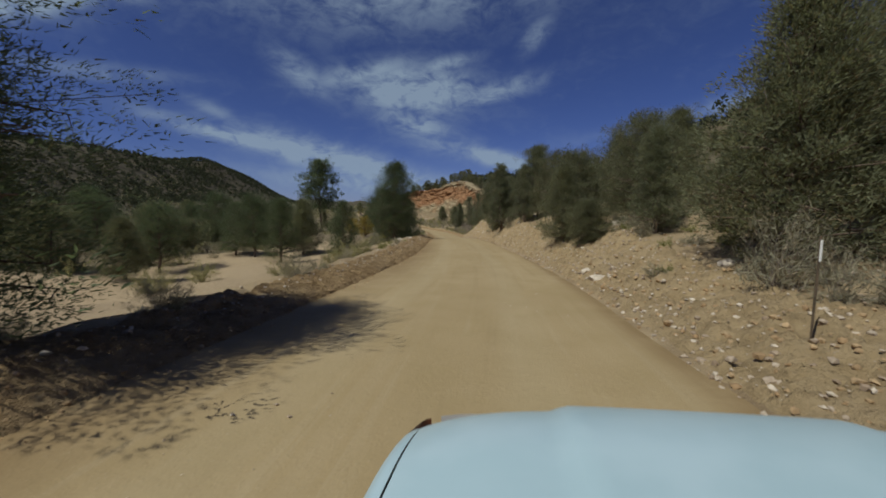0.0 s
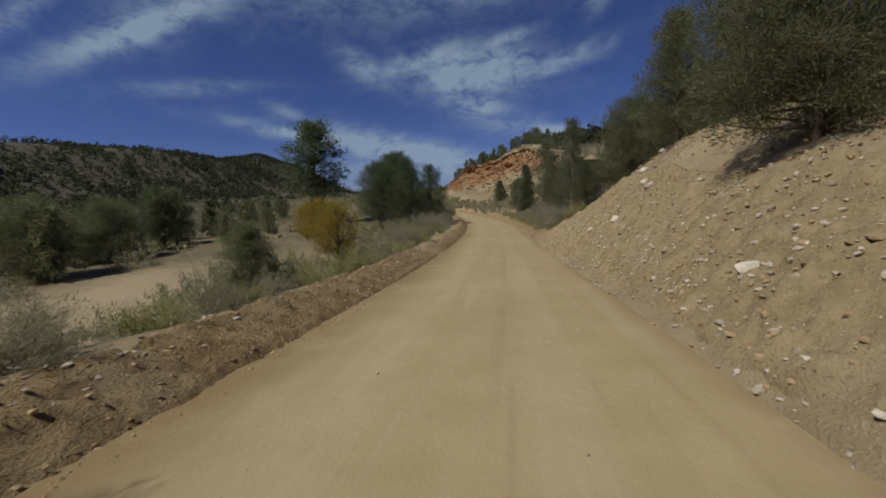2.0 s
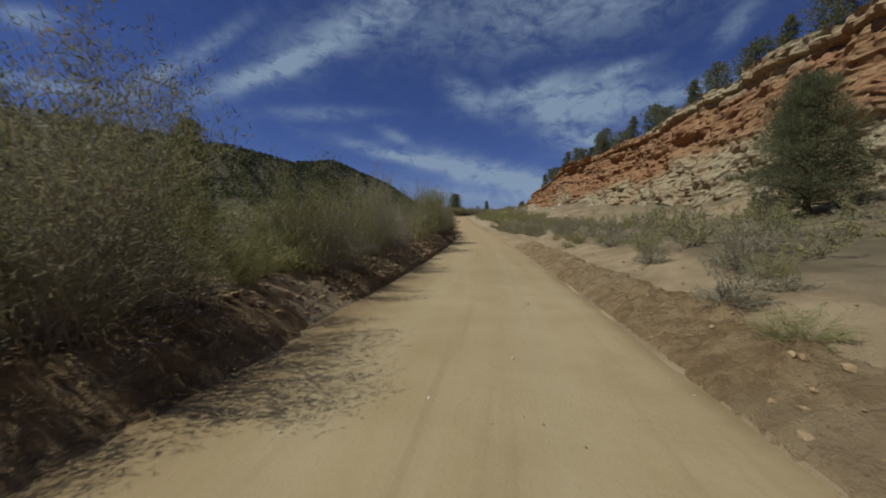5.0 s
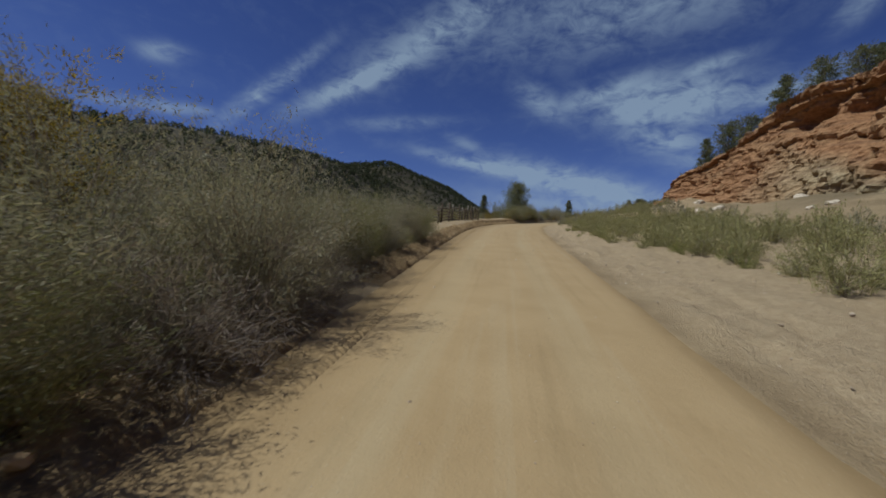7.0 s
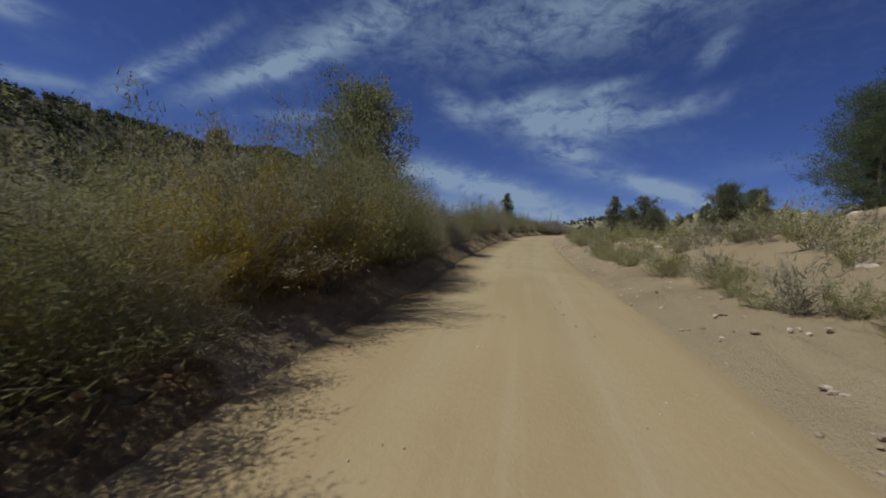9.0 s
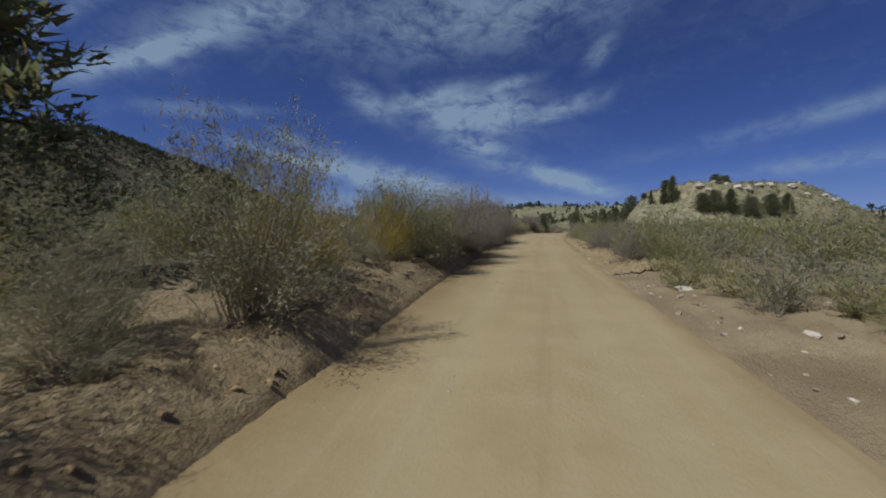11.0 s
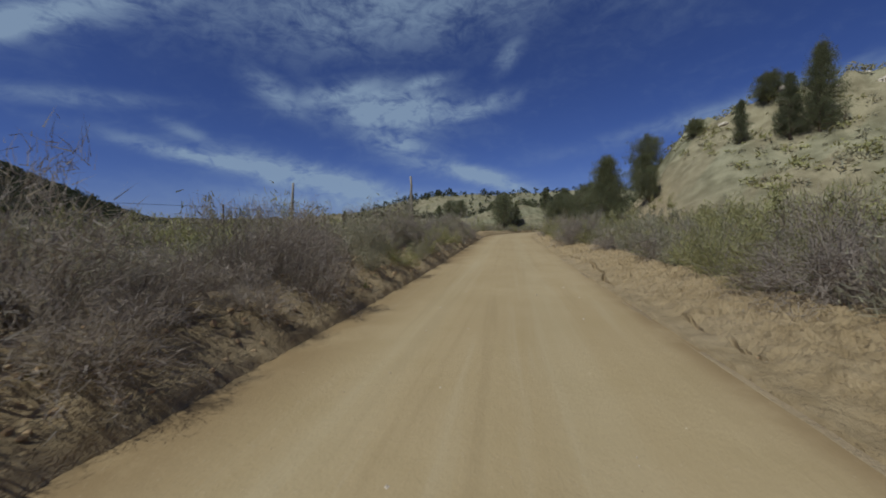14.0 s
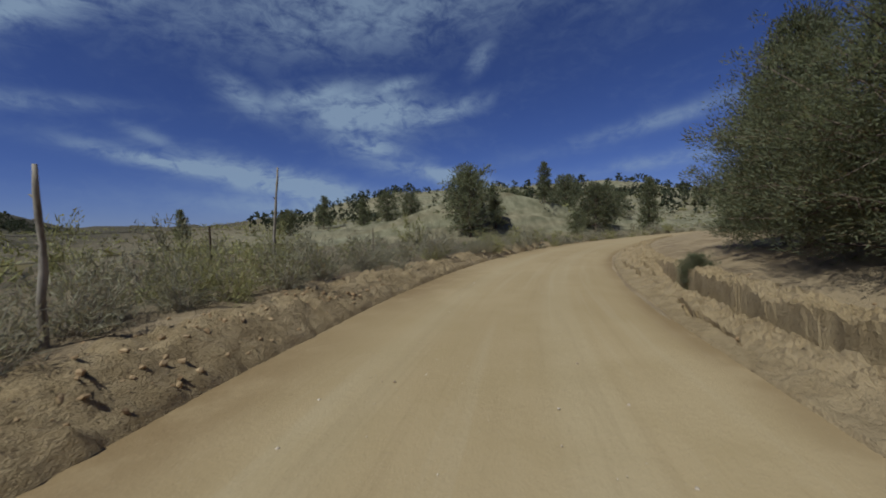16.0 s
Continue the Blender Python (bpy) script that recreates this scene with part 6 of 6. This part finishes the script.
for x, y, long, turn, seed in ((48.6, 392.2, 1.7, 35, 1), (49.2, 391.2, 1.5, 10, 2), (50.0, 392.4, 1.2, 50, 3), (50.2, 390.3, 0.8, 70, 4), (47.6, 391.0, 1.8, 60, 5), (39.6, 368.4, 0.8, -60, 6), (39.8, 367.4, 0.8, -30, 7), (52.8, 400.4, 1.5, 30, 8), (51.8, 398.8, 1.4, 10, 9),
                              (35.8, 358.6, 0.7, -50, 10), (45.6, 380.2, 0.9, -15, 11), (23.2, 333.8, 0.9, -30, 12), (27.6, 341.0, 0.8, -50, 13)):
    dead_branch(x, y, long, turn, seed, "bleached dead branch lying in the sagebrush")


# ---- the car at the start of the way ----
PAINT = material("pale_blue_paint", lambda k: (k.mix(k.ramp(k.noise(place(k), 3.0, 4), 0.35, 0.7), (0.36, 0.46, 0.485), (0.41, 0.505, 0.53)), None), 0.35, spec=0.5)
GLASS = material("dark_glass", lambda k: ((0.02, 0.025, 0.03), None), 0.08, spec=0.6)
RUBBER = material("tyre_rubber", lambda k: (k.mix(k.noise(place(k), 20.0), (0.02, 0.02, 0.02), (0.05, 0.045, 0.04)), None), 0.9)
TRIM = material("dark_trim", lambda k: (k.mix(k.noise(place(k), 12.0), (0.03, 0.03, 0.03), (0.06, 0.055, 0.05)), None), 0.6)
LAMP = material("lamp_lens", lambda k: ((0.55, 0.5, 0.45), None), 0.15, spec=0.6)
AMBER = material("amber_lens", lambda k: ((0.16, 0.06, 0.03), None), 0.2, spec=0.6)


def car():
    e = tagged(new("car"), "pale blue-white car standing on the dirt road", "car")
    e.matrix_basis = pose(0, 0, gz(0, 0) + 0.09, 0, -2.5, -22) @ Matrix.Translation((0.57, -0.02, 0.03))

    def shell(name, us, vs, fn, mat, label="", parent=None, smooth=True):
        g = np.array([[fn(u, v) for v in vs] for u in us])
        return piece(name, mesh_of(name, g.reshape(-1, 3), sheet(len(us), len(vs)), [mat], smooth=smooth), parent or e, label)

    def top(s, v):
        z = 0.95 - 0.07 * (abs(v) / 0.76) ** 4 - 0.55 * max(0, s - 0.85) ** 2 - (0.9 * max(0, s - 1.1)) ** 2
        bulge = 0.018 * (1 - float(rise(abs(v), 0.34, 0.40)))
        return v, s, z + bulge + 0.02 * (0.85 - s)

    shell("hood", np.linspace(-0.42, 1.28, 40), np.linspace(-0.785, 0.785, 61), top, PAINT, "pale blue-white hood with two creases")
    for side in (-1, 1):
        def fender(s, q, side=side):
            x0, y0, z0 = top(s, side * 0.795)
            a = q * math.pi / 2
            return side * (0.795 + 0.07 * math.sin(a)), s, z0 - 0.004 - 0.1 * (1 - math.cos(a)) - 0.42 * max(0, q - 1)
        qs = np.linspace(0, 1.7, 16)
        shell("fender", np.linspace(-0.42, 1.3, 30), qs if side < 0 else qs[::-1], fender, PAINT)
        lamp = shell("headlamp", np.linspace(-0.16, 0.16, 8), np.linspace(-0.09, 0.09, 6), lambda u, v, side=side: (side * 0.6 + u, 1.37 - 1.2 * u * u, 0.66 + v), LAMP)
        shell("corner_light", np.linspace(0, 1, 6), np.linspace(-0.07, 0.07, 4), lambda u, v, side=side: (side * (0.79 + 0.07 * u), 1.31 - 0.16 * u * u, 0.70 + v * 0.8), AMBER, "amber corner light")
        bm = bmesh.new()
        bmesh.ops.create_cube(bm, size=1, matrix=Matrix.Translation((side * 0.80, -1.9, 0.62)) @ Matrix.Diagonal((0.09, 2.9, 0.66, 1)))
        bmesh.ops.bevel(bm, geom=bm.edges[:], offset=0.035, segments=2, affect="EDGES")
        me = bpy.data.meshes.new("side_panel")
        bm.to_mesh(me), bm.free()
        me.materials.append(PAINT)
        piece("side_panel", me, e)
        for y in (0.75, -2.3):
            prof = ((0.19, -0.09), (0.32, -0.1), (0.345, -0.06), (0.345, 0.06), (0.32, 0.1), (0.19, 0.09))
            ring = np.array([[(b, r * math.cos(a), r * math.sin(a)) for r, b in prof] for a in np.linspace(0, 2 * math.pi, 25)])
            w = piece("wheel", mesh_of("wheel", ring.reshape(-1, 3), sheet(25, 6), [RUBBER], smooth=True), e)
            w.matrix_basis = pose(side * 0.72, y, 0.345)
            disc = np.array([[(0.03 * side * (1 - q), 0.2 * q * math.cos(a), 0.2 * q * math.sin(a)) for q in (0.05, 0.4, 1)] for a in np.linspace(0, 2 * math.pi, 25)])
            piece("rim", mesh_of("rim", disc.reshape(-1, 3), sheet(25, 3), [LAMP], smooth=True), w)
    for name, mat, lo, hi in (("bumper", TRIM, (-0.84, 1.3, 0.36), (0.84, 1.46, 0.56)), ("grille", TRIM, (-0.43, 1.32, 0.57), (0.43, 1.37, 0.76)), ("floor_pan", TRIM, (-0.72, -3.3, 0.28), (0.72, 1.28, 0.36)),
                              ("tailgate", PAINT, (-0.8, -3.38, 0.36), (0.8, -3.3, 0.98)), ("roof", PAINT, (-0.66, -2.9, 1.46), (0.66, -0.95, 1.52)), ("windscreen", GLASS, (-0.68, -0.5, 0.98), (0.68, -0.48, 1.0)),
                              ("rear_glass", GLASS, (-0.64, -3.28, 0.98), (0.64, -2.92, 1.46)), ("side_glass", GLASS, (-0.75, -2.95, 0.96), (-0.72, -0.9, 1.46)), ("side_glass", GLASS, (0.72, -2.95, 0.96), (0.75, -0.9, 1.46))):
        bm = bmesh.new()
        size, mid = Vector(hi) - Vector(lo), (Vector(hi) + Vector(lo)) / 2
        bmesh.ops.create_cube(bm, size=1, matrix=Matrix.Translation(mid) @ Matrix.Diagonal((*size, 1)))
        if name == "windscreen":
            for v in bm.verts:
                if v.co.z > 0.99:
                    v.co.z, v.co.y = 1.47, v.co.y - 0.47
        elif name == "rear_glass":
            for v in bm.verts:
                if v.co.z > 1.2:
                    v.co.y = min(v.co.y + 0.3, -2.9)
        else:
            bmesh.ops.bevel(bm, geom=bm.edges[:], offset=0.012, segments=2, affect="EDGES")
        me = bpy.data.meshes.new(name)
        bm.to_mesh(me), bm.free()
        me.materials.append(mat)
        piece(name, me, e)


car()
